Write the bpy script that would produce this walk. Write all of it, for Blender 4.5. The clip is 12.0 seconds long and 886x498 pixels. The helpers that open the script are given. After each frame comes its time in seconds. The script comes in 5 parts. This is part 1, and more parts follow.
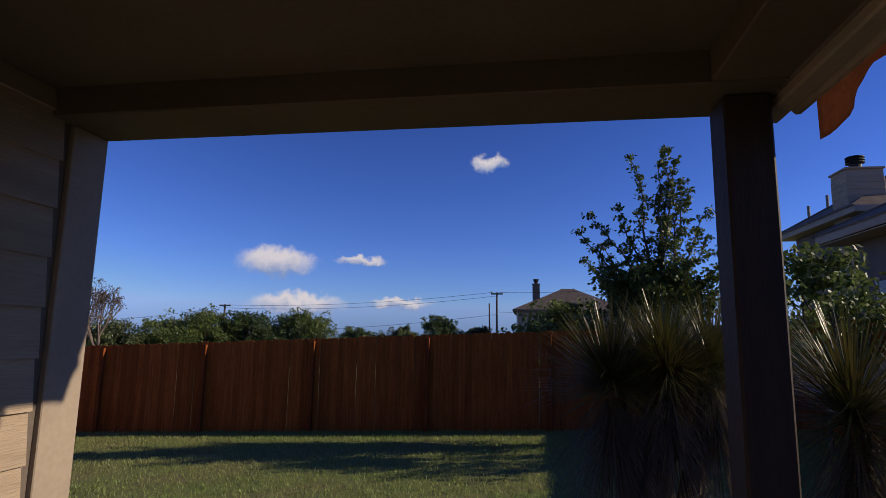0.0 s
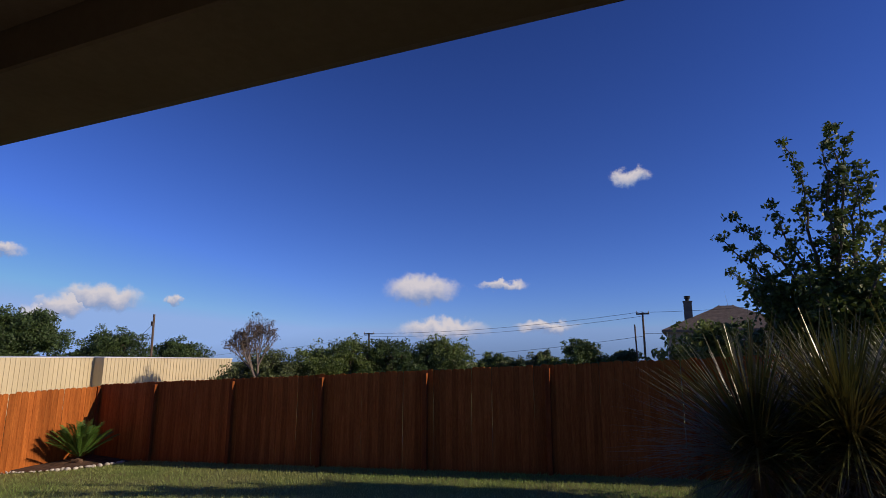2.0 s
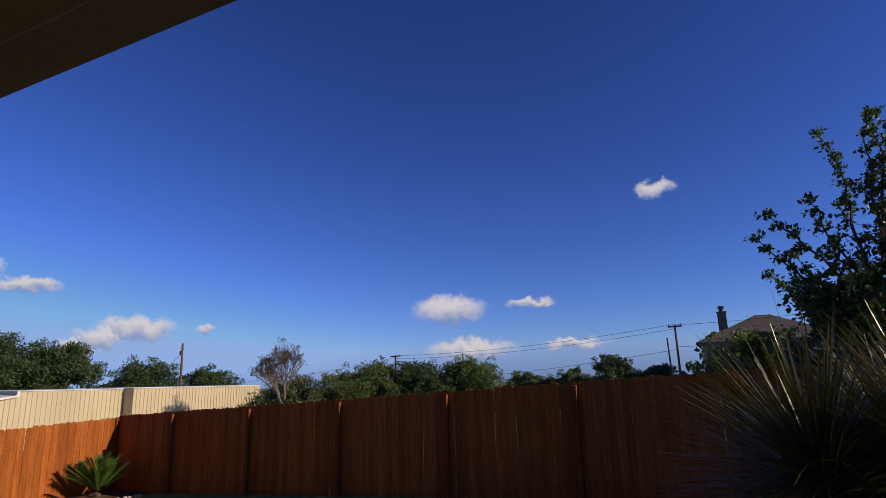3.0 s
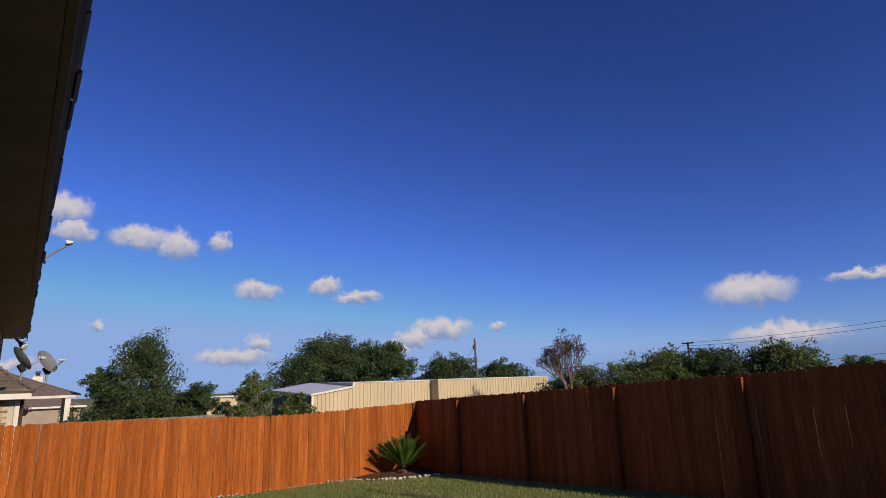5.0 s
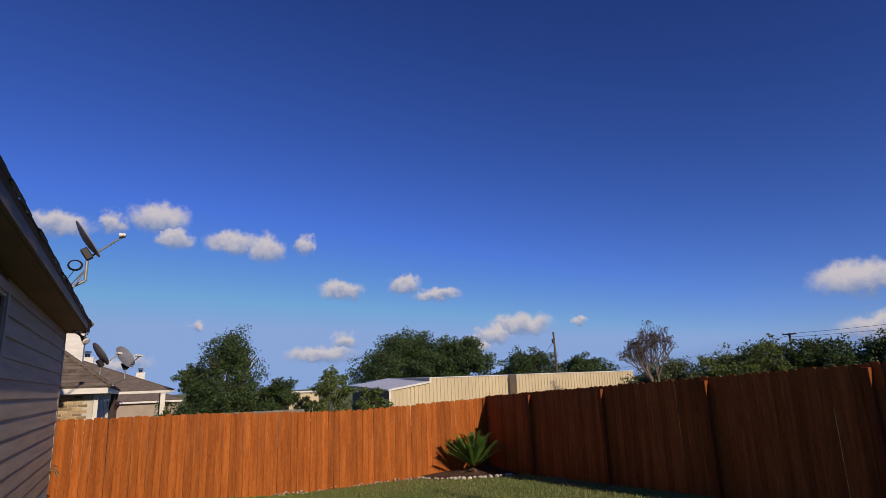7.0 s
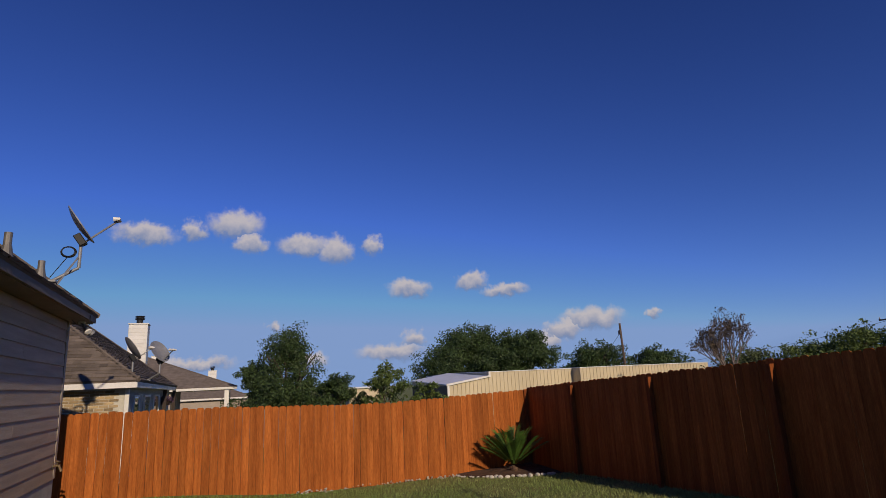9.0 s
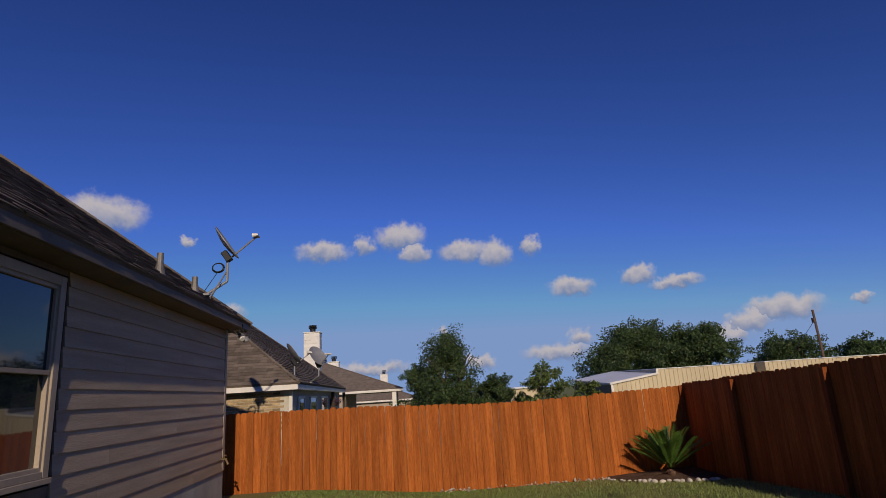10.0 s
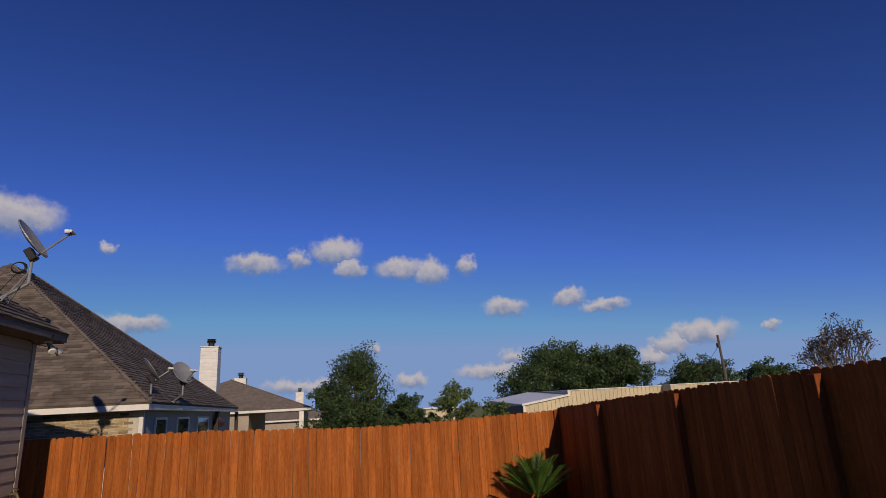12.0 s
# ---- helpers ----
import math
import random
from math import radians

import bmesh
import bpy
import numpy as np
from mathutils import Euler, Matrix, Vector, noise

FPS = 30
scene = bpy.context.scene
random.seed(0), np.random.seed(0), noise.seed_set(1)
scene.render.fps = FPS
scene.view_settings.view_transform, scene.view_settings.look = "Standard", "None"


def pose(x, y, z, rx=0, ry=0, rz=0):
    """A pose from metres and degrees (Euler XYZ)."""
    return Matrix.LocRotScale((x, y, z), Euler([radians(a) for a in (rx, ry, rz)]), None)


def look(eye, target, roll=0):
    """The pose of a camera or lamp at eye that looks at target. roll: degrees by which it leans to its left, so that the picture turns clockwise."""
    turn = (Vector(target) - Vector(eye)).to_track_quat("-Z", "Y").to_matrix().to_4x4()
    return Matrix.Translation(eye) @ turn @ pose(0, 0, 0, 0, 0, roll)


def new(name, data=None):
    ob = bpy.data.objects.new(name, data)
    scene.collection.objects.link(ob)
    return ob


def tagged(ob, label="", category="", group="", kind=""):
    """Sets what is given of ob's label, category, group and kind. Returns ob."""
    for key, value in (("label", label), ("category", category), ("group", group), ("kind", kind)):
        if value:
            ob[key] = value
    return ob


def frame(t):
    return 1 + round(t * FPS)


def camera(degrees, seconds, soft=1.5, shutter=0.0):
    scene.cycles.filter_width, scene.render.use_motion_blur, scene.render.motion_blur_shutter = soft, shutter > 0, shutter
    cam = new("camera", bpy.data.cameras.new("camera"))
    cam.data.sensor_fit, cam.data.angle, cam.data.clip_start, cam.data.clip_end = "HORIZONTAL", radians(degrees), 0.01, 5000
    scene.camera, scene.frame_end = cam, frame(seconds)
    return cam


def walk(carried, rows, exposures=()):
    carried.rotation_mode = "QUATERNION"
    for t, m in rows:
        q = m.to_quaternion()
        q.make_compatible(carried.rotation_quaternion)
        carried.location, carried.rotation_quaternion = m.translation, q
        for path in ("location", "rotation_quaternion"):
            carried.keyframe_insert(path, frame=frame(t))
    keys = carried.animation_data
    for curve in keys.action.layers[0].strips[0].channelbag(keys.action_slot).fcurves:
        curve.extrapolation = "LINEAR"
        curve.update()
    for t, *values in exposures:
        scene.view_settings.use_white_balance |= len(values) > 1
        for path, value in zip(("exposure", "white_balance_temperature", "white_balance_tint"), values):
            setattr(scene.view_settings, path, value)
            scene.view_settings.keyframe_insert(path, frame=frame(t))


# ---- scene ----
cam = camera(75.7, 12.0, soft=0.75)
PATH = [
    (0, (0.997, -2.532, 1.747), (0.689, -0.580, 2.056), 0.93),
    (0.5, (1.108, -2.228, 1.785), (0.753, -0.285, 2.104), 0.82),
    (1, (1.251, -1.947, 1.832), (0.654, -0.068, 2.168), 0.35),
    (1.5, (1.314, -1.707, 1.856), (0.561, 0.110, 2.216), -0.01),
    (2, (1.295, -1.441, 1.868), (0.523, 0.363, 2.254), 0.08),
    (2.5, (1.280, -1.185, 1.858), (0.507, 0.615, 2.259), 0.29),
    (2.7, (1.289, -1.087, 1.873), (0.506, 0.702, 2.303), -0.61),
    (4.5, (1.109, -0.205, 1.658), (-0.277, 1.153, 2.106), -1.63),
    (5, (1.115, -0.078, 1.700), (-0.451, 1.076, 2.161), -2.10),
    (5.5, (1.058, -0.005, 1.725), (-0.584, 1.035, 2.191), -2.15),
    (6, (0.884, 0.140, 1.707), (-0.773, 1.161, 2.167), -1.88),
    (6.5, (0.703, 0.462, 1.674), (-0.954, 1.485, 2.131), -1.98),
    (7, (0.506, 0.702, 1.648), (-1.206, 1.629, 2.105), -2.20),
    (9, (-0.170, 1.976, 1.493), (-1.980, 2.695, 1.947), -2.77),
    (9.5, (-0.279, 2.345, 1.435), (-2.152, 2.874, 1.901), -3.11),
    (10, (-0.331, 2.718, 1.396), (-2.261, 2.903, 1.883), -3.66),
    (10.5, (-0.474, 3.141, 1.383), (-2.408, 3.294, 1.870), -3.70),
    (11, (-0.577, 3.595, 1.361), (-2.499, 3.874, 1.839), -3.34),
    (11.5, (-0.734, 3.963, 1.377), (-2.632, 4.371, 1.856), -3.17),
    (12, (-0.998, 4.189, 1.403), (-2.882, 4.594, 1.937), -3.16),
]
EXPOSURES = [(0, 0.05), (2.5, 0.0), (5, -0.05), (7, -0.15), (9.5, -0.4), (12, -0.45)]
SKY_STRENGTH, SKY_AIR, SKY_DUST, SKY_OZONE = 0.10, 1.0, 0.0, 4.0
SKY_FALL, SKY_LEVEL = (1.41, 1.42, 1.44), (0.335, 0.345, 0.56)
CLOUD_GAIN = 0.72
walk(cam, [(t, look(e, g, r)) for t, e, g, r in PATH], EXPOSURES)

# ---- light ----
SUN_AZ, SUN_EL = 7.5, 22.6          # degrees: from +x towards +y, above the horizon
sun_way = Vector((math.cos(radians(SUN_AZ)) * math.cos(radians(SUN_EL)), math.sin(radians(SUN_AZ)) * math.cos(radians(SUN_EL)), math.sin(radians(SUN_EL))))
sun_data = bpy.data.lights.new("sun", "SUN")
sun_data.energy, sun_data.angle, sun_data.color = 4.2, radians(0.53), (1.0, 0.82, 0.60)
sun = new("sun", sun_data)
sun.matrix_world = look((0, 0, 40), Vector((0, 0, 40)) - sun_way)

# clouds: azimuth, elevation, half width, half height in degrees
CLOUDS = [
    (-173.4, 14.2, 2.5, 0.9), (-177.4, 14.9, 1.0, 0.9), (178.9, 15.5, 2.4, 1.2), (177.6, 13.8, 1.4, 0.9), (172.3, 13.7, 2.4, 1.0),
    (169.2, 13.2, 1.8, 1.3), (165.6, 13.8, 0.9, 0.8), (162.0, 9.3, 2.1, 0.8), (155.5, 9.7, 1.5, 0.8), (152.3, 8.7, 2.2, 0.6),
    (144.2, 5.3, 3.0, 1.0), (148.3, 3.5, 1.3, 0.8), (138.4, 5.4, 0.7, 0.5), (163.9, 3.1, 3.2, 0.8), (161.5, 4.3, 1.3, 0.8),
    (-153.3, 17.0, 3.4, 1.5), (-160.6, 15.1, 0.7, 0.5), (175.2, 5.8, 0.6, 0.5), (-178.0, 2.6, 3.4, 0.6), (115.3, 7.0, 3.4, 1.3),
    (113.3, 3.0, 4.2, 1.0), (-163.0, 8.4, 2.8, 0.8), (171.7, 2.6, 1.5, 0.7), (107.2, 7.5, 2.2, 0.45), (103.2, 3.3, 2.8, 0.55),
    (94.3, 17.4, 1.7, 0.7), (146.9, 4.5, 1.8, 0.9),
]


def link(tree, a, b):
    tree.links.new(a, b)


def sky_world():
    world = bpy.data.worlds.new("sky")
    world.use_nodes = True
    scene.world = world
    tree = world.node_tree
    nodes = tree.nodes
    nodes.clear()
    out, back = nodes.new("ShaderNodeOutputWorld"), nodes.new("ShaderNodeBackground")
    sky = nodes.new("ShaderNodeTexSky")
    sky.sky_type, sky.sun_disc = "NISHITA", False
    sky.sun_elevation, sky.sun_rotation = radians(SUN_EL), radians(90 - SUN_AZ)
    sky.altitude, sky.air_density, sky.dust_density, sky.ozone_density = 200, SKY_AIR, SKY_DUST, SKY_OZONE
    back.inputs["Strength"].default_value = SKY_STRENGTH
    coord = nodes.new("ShaderNodeTexCoord")
    wob = nodes.new("ShaderNodeTexNoise")
    wob.inputs["Scale"].default_value, wob.inputs["Detail"].default_value, wob.inputs["Roughness"].default_value = 42, 9, 0.60
    link(tree, coord.outputs["Generated"], wob.inputs["Vector"])
    shift = nodes.new("ShaderNodeVectorMath")
    shift.operation = "MULTIPLY_ADD"
    link(tree, wob.outputs["Color"], shift.inputs[0])
    shift.inputs[1].default_value = (0.050, 0.050, 0.042)
    minus = nodes.new("ShaderNodeVectorMath")
    minus.operation = "ADD"
    minus.inputs[1].default_value = (-0.025, -0.025, -0.021)
    link(tree, coord.outputs["Generated"], minus.inputs[0])
    link(tree, minus.outputs[0], shift.inputs[2])
    near, high = None, None
    for az, el, a, b in CLOUDS:
        m = nodes.new("ShaderNodeMapping")
        m.vector_type = "TEXTURE"
        ca, ce = radians(az), radians(el)
        m.inputs["Location"].default_value = (math.cos(ca) * math.cos(ce), math.sin(ca) * math.cos(ce), math.sin(ce))
        m.inputs["Rotation"].default_value = (0, -ce, ca)
        m.inputs["Scale"].default_value = (0.5, radians(a) * 1.06, radians(b) * 1.15)
        link(tree, shift.outputs[0], m.inputs["Vector"])
        ln = nodes.new("ShaderNodeVectorMath")
        ln.operation = "LENGTH"
        link(tree, m.outputs[0], ln.inputs[0])
        sep = nodes.new("ShaderNodeSeparateXYZ")
        link(tree, m.outputs[0], sep.inputs[0])
        # the height within the nearest cloud: -1 at its base, 1 at its top
        if near is None:
            near, high = ln.outputs["Value"], sep.outputs["Z"]
            continue
        less = nodes.new("ShaderNodeMath")
        less.operation = "LESS_THAN"
        link(tree, ln.outputs["Value"], less.inputs[0])
        link(tree, near, less.inputs[1])
        pick = nodes.new("ShaderNodeMix")
        link(tree, less.outputs[0], pick.inputs[0])
        link(tree, high, pick.inputs[2])
        link(tree, sep.outputs["Z"], pick.inputs[3])
        least = nodes.new("ShaderNodeMath")
        least.operation = "SMOOTH_MIN"
        least.inputs[2].default_value = 0.25
        link(tree, near, least.inputs[0])
        link(tree, ln.outputs["Value"], least.inputs[1])
        near, high = least.outputs[0], pick.outputs[0]
    cover = nodes.new("ShaderNodeMapRange")
    cover.interpolation_type = "SMOOTHSTEP"
    cover.inputs[1].default_value, cover.inputs[2].default_value = 1.22, 0.50
    cover.inputs[3].default_value, cover.inputs[4].default_value = 0.0, 0.93
    link(tree, near, cover.inputs[0])
    body = nodes.new("ShaderNodeMapRange")
    body.inputs[1].default_value, body.inputs[2].default_value = -0.75, 0.35
    link(tree, high, body.inputs[0])
    ramp = nodes.new("ShaderNodeMix")
    ramp.data_type = "RGBA"
    ramp.inputs[6].default_value = (0.30, 0.40, 0.68, 1)
    ramp.inputs[7].default_value = (0.92, 0.84, 0.86, 1)
    link(tree, body.outputs[0], ramp.inputs[0])
    gain = nodes.new("ShaderNodeVectorMath")
    gain.operation = "SCALE"
    gain.inputs[3].default_value = CLOUD_GAIN / SKY_STRENGTH
    link(tree, ramp.outputs[2], gain.inputs[0])
    # a deep, clear evening blue: each channel falls off towards the zenith at its own rate
    split, tint = nodes.new("ShaderNodeSeparateColor"), nodes.new("ShaderNodeCombineColor")
    link(tree, sky.outputs[0], split.inputs[0])
    levels = []
    for k in range(3):
        fall, level = nodes.new("ShaderNodeMath"), nodes.new("ShaderNodeMath")
        fall.operation, level.operation = "POWER", "MULTIPLY"
        fall.inputs[1].default_value, level.inputs[1].default_value = SKY_FALL[k], SKY_LEVEL[k]
        least = nodes.new("ShaderNodeMath")
        least.operation = "MINIMUM"
        least.inputs[1].default_value = 6.0
        link(tree, split.outputs[k], least.inputs[0])
        link(tree, least.outputs[0], fall.inputs[0])
        link(tree, fall.outputs[0], level.inputs[0])
        levels.append(level.outputs[0])
    # no rosy or green haze: low down the green stays under the blue, the red under the green
    for k, most in ((1, 0.56), (0, 0.66)):
        haze, cool = nodes.new("ShaderNodeMath"), nodes.new("ShaderNodeMath")
        haze.operation, cool.operation = "MULTIPLY", "SMOOTH_MIN"
        haze.inputs[1].default_value, cool.inputs[2].default_value = most, 0.08
        link(tree, levels[k + 1], haze.inputs[0])
        link(tree, levels[k], cool.inputs[0])
        link(tree, haze.outputs[0], cool.inputs[1])
        levels[k] = cool.outputs[0]
    for k in range(3):
        link(tree, levels[k], tint.inputs[k])
    mix = nodes.new("ShaderNodeMix")
    mix.data_type = "RGBA"
    link(tree, cover.outputs[0], mix.inputs[0])
    link(tree, tint.outputs[0], mix.inputs[6])
    link(tree, gain.outputs[0], mix.inputs[7])
    link(tree, mix.outputs[2], back.inputs["Color"])
    link(tree, back.outputs[0], out.inputs["Surface"])


sky_world()


# ---- materials ----
def material(name, base, rough=0.8, vary=0.25, scale=6.0, stretch=(1, 1, 1), bump=0.15, fine=60.0, metal=0.0, per_object=0.0, per_island=0.0, sheen=0.28, second=None, through_light=0.0):
    """A surface with a coarse and a fine variation, a fine relief and, for pieces, a change from piece to piece."""
    mat = bpy.data.materials.new(name)
    mat.use_nodes = True
    tree = mat.node_tree
    nodes = tree.nodes
    bsdf = nodes["Principled BSDF"]
    bsdf.inputs["Roughness"].default_value, bsdf.inputs["Metallic"].default_value = rough, metal
    bsdf.inputs["Specular IOR Level"].default_value = sheen
    coord, mapping = nodes.new("ShaderNodeTexCoord"), nodes.new("ShaderNodeMapping")
    mapping.inputs["Scale"].default_value = stretch
    link(tree, coord.outputs["Object"], mapping.inputs["Vector"])
    big, small = nodes.new("ShaderNodeTexNoise"), nodes.new("ShaderNodeTexNoise")
    big.noise_dimensions = small.noise_dimensions = "4D"
    big.inputs["Scale"].default_value, big.inputs["Detail"].default_value = scale, 4
    small.inputs["Scale"].default_value, small.inputs["Detail"].default_value = fine, 5
    info = nodes.new("ShaderNodeObjectInfo")
    seed = nodes.new("ShaderNodeMath")
    seed.operation = "MULTIPLY"
    seed.inputs[1].default_value = 37.0
    link(tree, info.outputs["Random"], seed.inputs[0])
    for n in (big, small):
        link(tree, mapping.outputs[0], n.inputs["Vector"])
        link(tree, seed.outputs[0], n.inputs["W"])
    mix = nodes.new("ShaderNodeMix")
    mix.data_type = "RGBA"
    other = second or tuple(c * (1 - vary) * 0.9 for c in base)
    mix.inputs[6].default_value = (*base, 1)
    mix.inputs[7].default_value = (*other, 1)
    wide = nodes.new("ShaderNodeMapRange")
    wide.inputs[1].default_value, wide.inputs[2].default_value = 0.32, 0.68
    link(tree, big.outputs[0], wide.inputs[0])
    link(tree, wide.outputs[0], mix.inputs[0])
    hsv = nodes.new("ShaderNodeHueSaturation")
    link(tree, mix.outputs[2], hsv.inputs["Color"])
    grain = nodes.new("ShaderNodeMapRange")
    grain.inputs[1].default_value, grain.inputs[2].default_value = 0.3, 0.7
    grain.inputs[3].default_value, grain.inputs[4].default_value = 1 - vary * 0.6, 1 + vary * 0.6
    link(tree, small.outputs[0], grain.inputs[0])
    value = grain.outputs[0]
    for amount, source in ((per_object, info.outputs["Random"]), (per_island, None)):
        if amount:
            if source is None:
                source = nodes.new("ShaderNodeNewGeometry").outputs["Random Per Island"]
            spread = nodes.new("ShaderNodeMapRange")
            spread.inputs[3].default_value, spread.inputs[4].default_value = 1 - amount, 1 + amount
            link(tree, source, spread.inputs[0])
            times = nodes.new("ShaderNodeMath")
            times.operation = "MULTIPLY"
            link(tree, value, times.inputs[0])
            link(tree, spread.outputs[0], times.inputs[1])
            value = times.outputs[0]
    link(tree, value, hsv.inputs["Value"])
    link(tree, hsv.outputs[0], bsdf.inputs["Base Color"])
    if bump:
        relief = nodes.new("ShaderNodeBump")
        relief.inputs["Strength"].default_value, relief.inputs["Distance"].default_value = bump, 0.01
        link(tree, small.outputs[0], relief.inputs["Height"])
        link(tree, relief.outputs[0], bsdf.inputs["Normal"])
    if through_light:
        soft = nodes.new("ShaderNodeBsdfTranslucent")
        link(tree, hsv.outputs[0], soft.inputs["Color"])
        both = nodes.new("ShaderNodeMixShader")
        both.inputs[0].default_value = through_light
        link(tree, bsdf.outputs[0], both.inputs[1])
        link(tree, soft.outputs[0], both.inputs[2])
        link(tree, both.outputs[0], nodes["Material Output"].inputs["Surface"])
    return mat


M_CEDAR = material("stained_cedar", (0.40, 0.122, 0.026), 0.75, 0.5, 2.6, (7, 7, 0.5), 0.4, 24, per_object=0.22, second=(0.265, 0.070, 0.014), sheen=0.12)
M_CEDAR_POST = material("stained_post", (0.27, 0.075, 0.018), 0.75, 0.35, 3, (6, 6, 0.6), 0.25, 30, second=(0.17, 0.042, 0.011), sheen=0.12)
M_SIDING = material("painted_siding", (0.42, 0.33, 0.24), 0.62, 0.16, 1.6, (0.5, 3, 8), 0.5, 26, per_object=0.05)
M_TRIM = material("painted_trim", (0.40, 0.33, 0.26), 0.6, 0.12, 2.5, (1, 1, 1), 0.12, 40)
# paint of the porch ceiling and beams, darkened to carry their deep shade
M_PORCH = material("shade_dark_porch_paint", (0.13, 0.105, 0.075), 0.7, 0.15, 2.0, (1, 1, 1), 0.15, 40)
# near-black base: the shade the porch post stands in is put into its colour
M_POST = material("shade_dark_post", (0.045, 0.03, 0.022), 0.65, 0.3, 3, (5, 5, 0.6), 0.25, 30)
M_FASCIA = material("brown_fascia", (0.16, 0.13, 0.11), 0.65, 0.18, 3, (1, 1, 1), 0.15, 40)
M_WHITE = material("white_paint", (0.78, 0.75, 0.70), 0.55, 0.08, 2, (1, 1, 1), 0.08, 30, per_object=0.03)
M_SHINGLE = material("asphalt_shingle", (0.185, 0.15, 0.125), 0.92, 0.3, 3, (1, 1, 1), 0.5, 90, per_island=0.34, sheen=0.15)
M_CONCRETE = material("concrete", (0.42, 0.40, 0.37), 0.9, 0.22, 2.5, (1, 1, 1), 0.3, 50)
M_BRICK = material("buff_brick", (0.40, 0.30, 0.165), 0.85, 0.3, 8, (1, 1, 1), 0.4, 60, per_object=0.42, second=(0.30, 0.21, 0.12))
M_MORTAR = material("mortar", (0.62, 0.58, 0.49), 0.95, 0.2, 6, (1, 1, 1), 0.3, 70)
M_METAL_WALL = material("beige_metal_panel", (0.60, 0.50, 0.33), 0.5, 0.08, 0.6, (1, 1, 0.2), 0.05, 12, per_object=0.03)
M_METAL_ROOF = material("white_metal_roof", (0.80, 0.81, 0.82), 0.4, 0.06, 0.5, (1, 1, 1), 0.04, 10)
M_GREY_METAL = material("grey_painted_metal", (0.30, 0.30, 0.31), 0.45, 0.15, 6, (1, 1, 1), 0.05, 40, metal=0.3)
M_GALV = material("galvanised_pipe", (0.22, 0.205, 0.19), 0.5, 0.2, 8, (1, 1, 1), 0.08, 50, metal=0.5)
M_BLACK = material("black_rubber", (0.02, 0.02, 0.022), 0.5, 0.2, 10, (1, 1, 1), 0.05, 50)
M_BRASS = material("weathered_brass", (0.28, 0.19, 0.10), 0.5, 0.3, 20, (1, 1, 1), 0.1, 60, metal=0.6)
M_SOIL = material("bark_mulch", (0.13, 0.075, 0.05), 0.95, 0.5, 9, (1, 1, 1), 0.8, 45)
M_ROCK = material("pale_limestone", (0.62, 0.57, 0.50), 0.9, 0.2, 9, (1, 1, 1), 0.5, 40, per_object=0.15)
M_GROUND = material("lawn_soil", (0.15, 0.20, 0.045), 0.95, 0.4, 0.9, (1, 1, 1), 0.6, 35, second=(0.19, 0.175, 0.065))
M_GRASS = material("grass_blades", (0.215, 0.33, 0.085), 0.6, 0.3, 0.55, (1, 1, 1), 0.0, 8, per_island=0.35, second=(0.33, 0.35, 0.14), through_light=0.4)
M_BARK = material("grey_bark", (0.14, 0.11, 0.085), 0.9, 0.35, 8, (2, 2, 0.6), 0.6, 40)
M_BARE = material("bare_twigs", (0.20, 0.155, 0.13), 0.9, 0.3, 5, (1, 1, 1), 0.3, 30)
M_YUCCA = material("yucca_leaf", (0.085, 0.105, 0.028), 0.32, 0.3, 5, (1, 1, 1), 0.05, 20, per_island=0.4, second=(0.12, 0.09, 0.025), through_light=0.2, sheen=0.7)
M_YUCCA_DRY = material("dry_yucca_leaf", (0.16, 0.13, 0.10), 0.6, 0.3, 5, (1, 1, 1), 0.1, 20, per_island=0.35, through_light=0.15)
M_SAGO = material("sago_frond", (0.105, 0.205, 0.038), 0.4, 0.3, 4, (1, 1, 1), 0.05, 20, per_island=0.3, through_light=0.25, sheen=0.5)
M_CREOSOTE = material("utility_pole_wood", (0.13, 0.09, 0.065), 0.9, 0.3, 2, (4, 4, 0.5), 0.3, 20)
M_CLOTH = material("rust_cloth", (0.20, 0.075, 0.035), 0.9, 0.25, 6, (1, 1, 1), 0.2, 60, through_light=0.25)
M_FAR_WALL = material("tan_stucco", (0.40, 0.33, 0.27), 0.85, 0.15, 0.8, (1, 1, 1), 0.1, 12)
M_BACK_WALL = material("grey_siding_paint", (0.34, 0.33, 0.32), 0.75, 0.12, 1, (1, 1, 6), 0.15, 12)


def leaf_material(name, base, second):
    return material(name, base, 0.5, 0.3, 0.8, (1, 1, 1), 0.0, 10, per_island=0.4, second=second, through_light=0.3, sheen=0.35)


M_OAK = leaf_material("oak_leaves", (0.082, 0.125, 0.040), (0.048, 0.080, 0.028))
M_ELM = leaf_material("elm_leaves", (0.15, 0.195, 0.05), (0.09, 0.13, 0.036))
M_PEAR = leaf_material("pear_leaves", (0.10, 0.14, 0.03), (0.06, 0.09, 0.022))
M_JUNIPER = leaf_material("grey_green_leaves", (0.13, 0.16, 0.06), (0.09, 0.11, 0.045))
M_BRONZE = leaf_material("withered_leaves", (0.12, 0.085, 0.05), (0.08, 0.055, 0.04))


def glass_material():
    mat = bpy.data.materials.new("window_glass")
    mat.use_nodes = True
    b = mat.node_tree.nodes["Principled BSDF"]
    b.inputs["Base Color"].default_value = (0.03, 0.035, 0.04, 1)
    b.inputs["Roughness"].default_value, b.inputs["Specular IOR Level"].default_value = 0.03, 0.9
    return mat


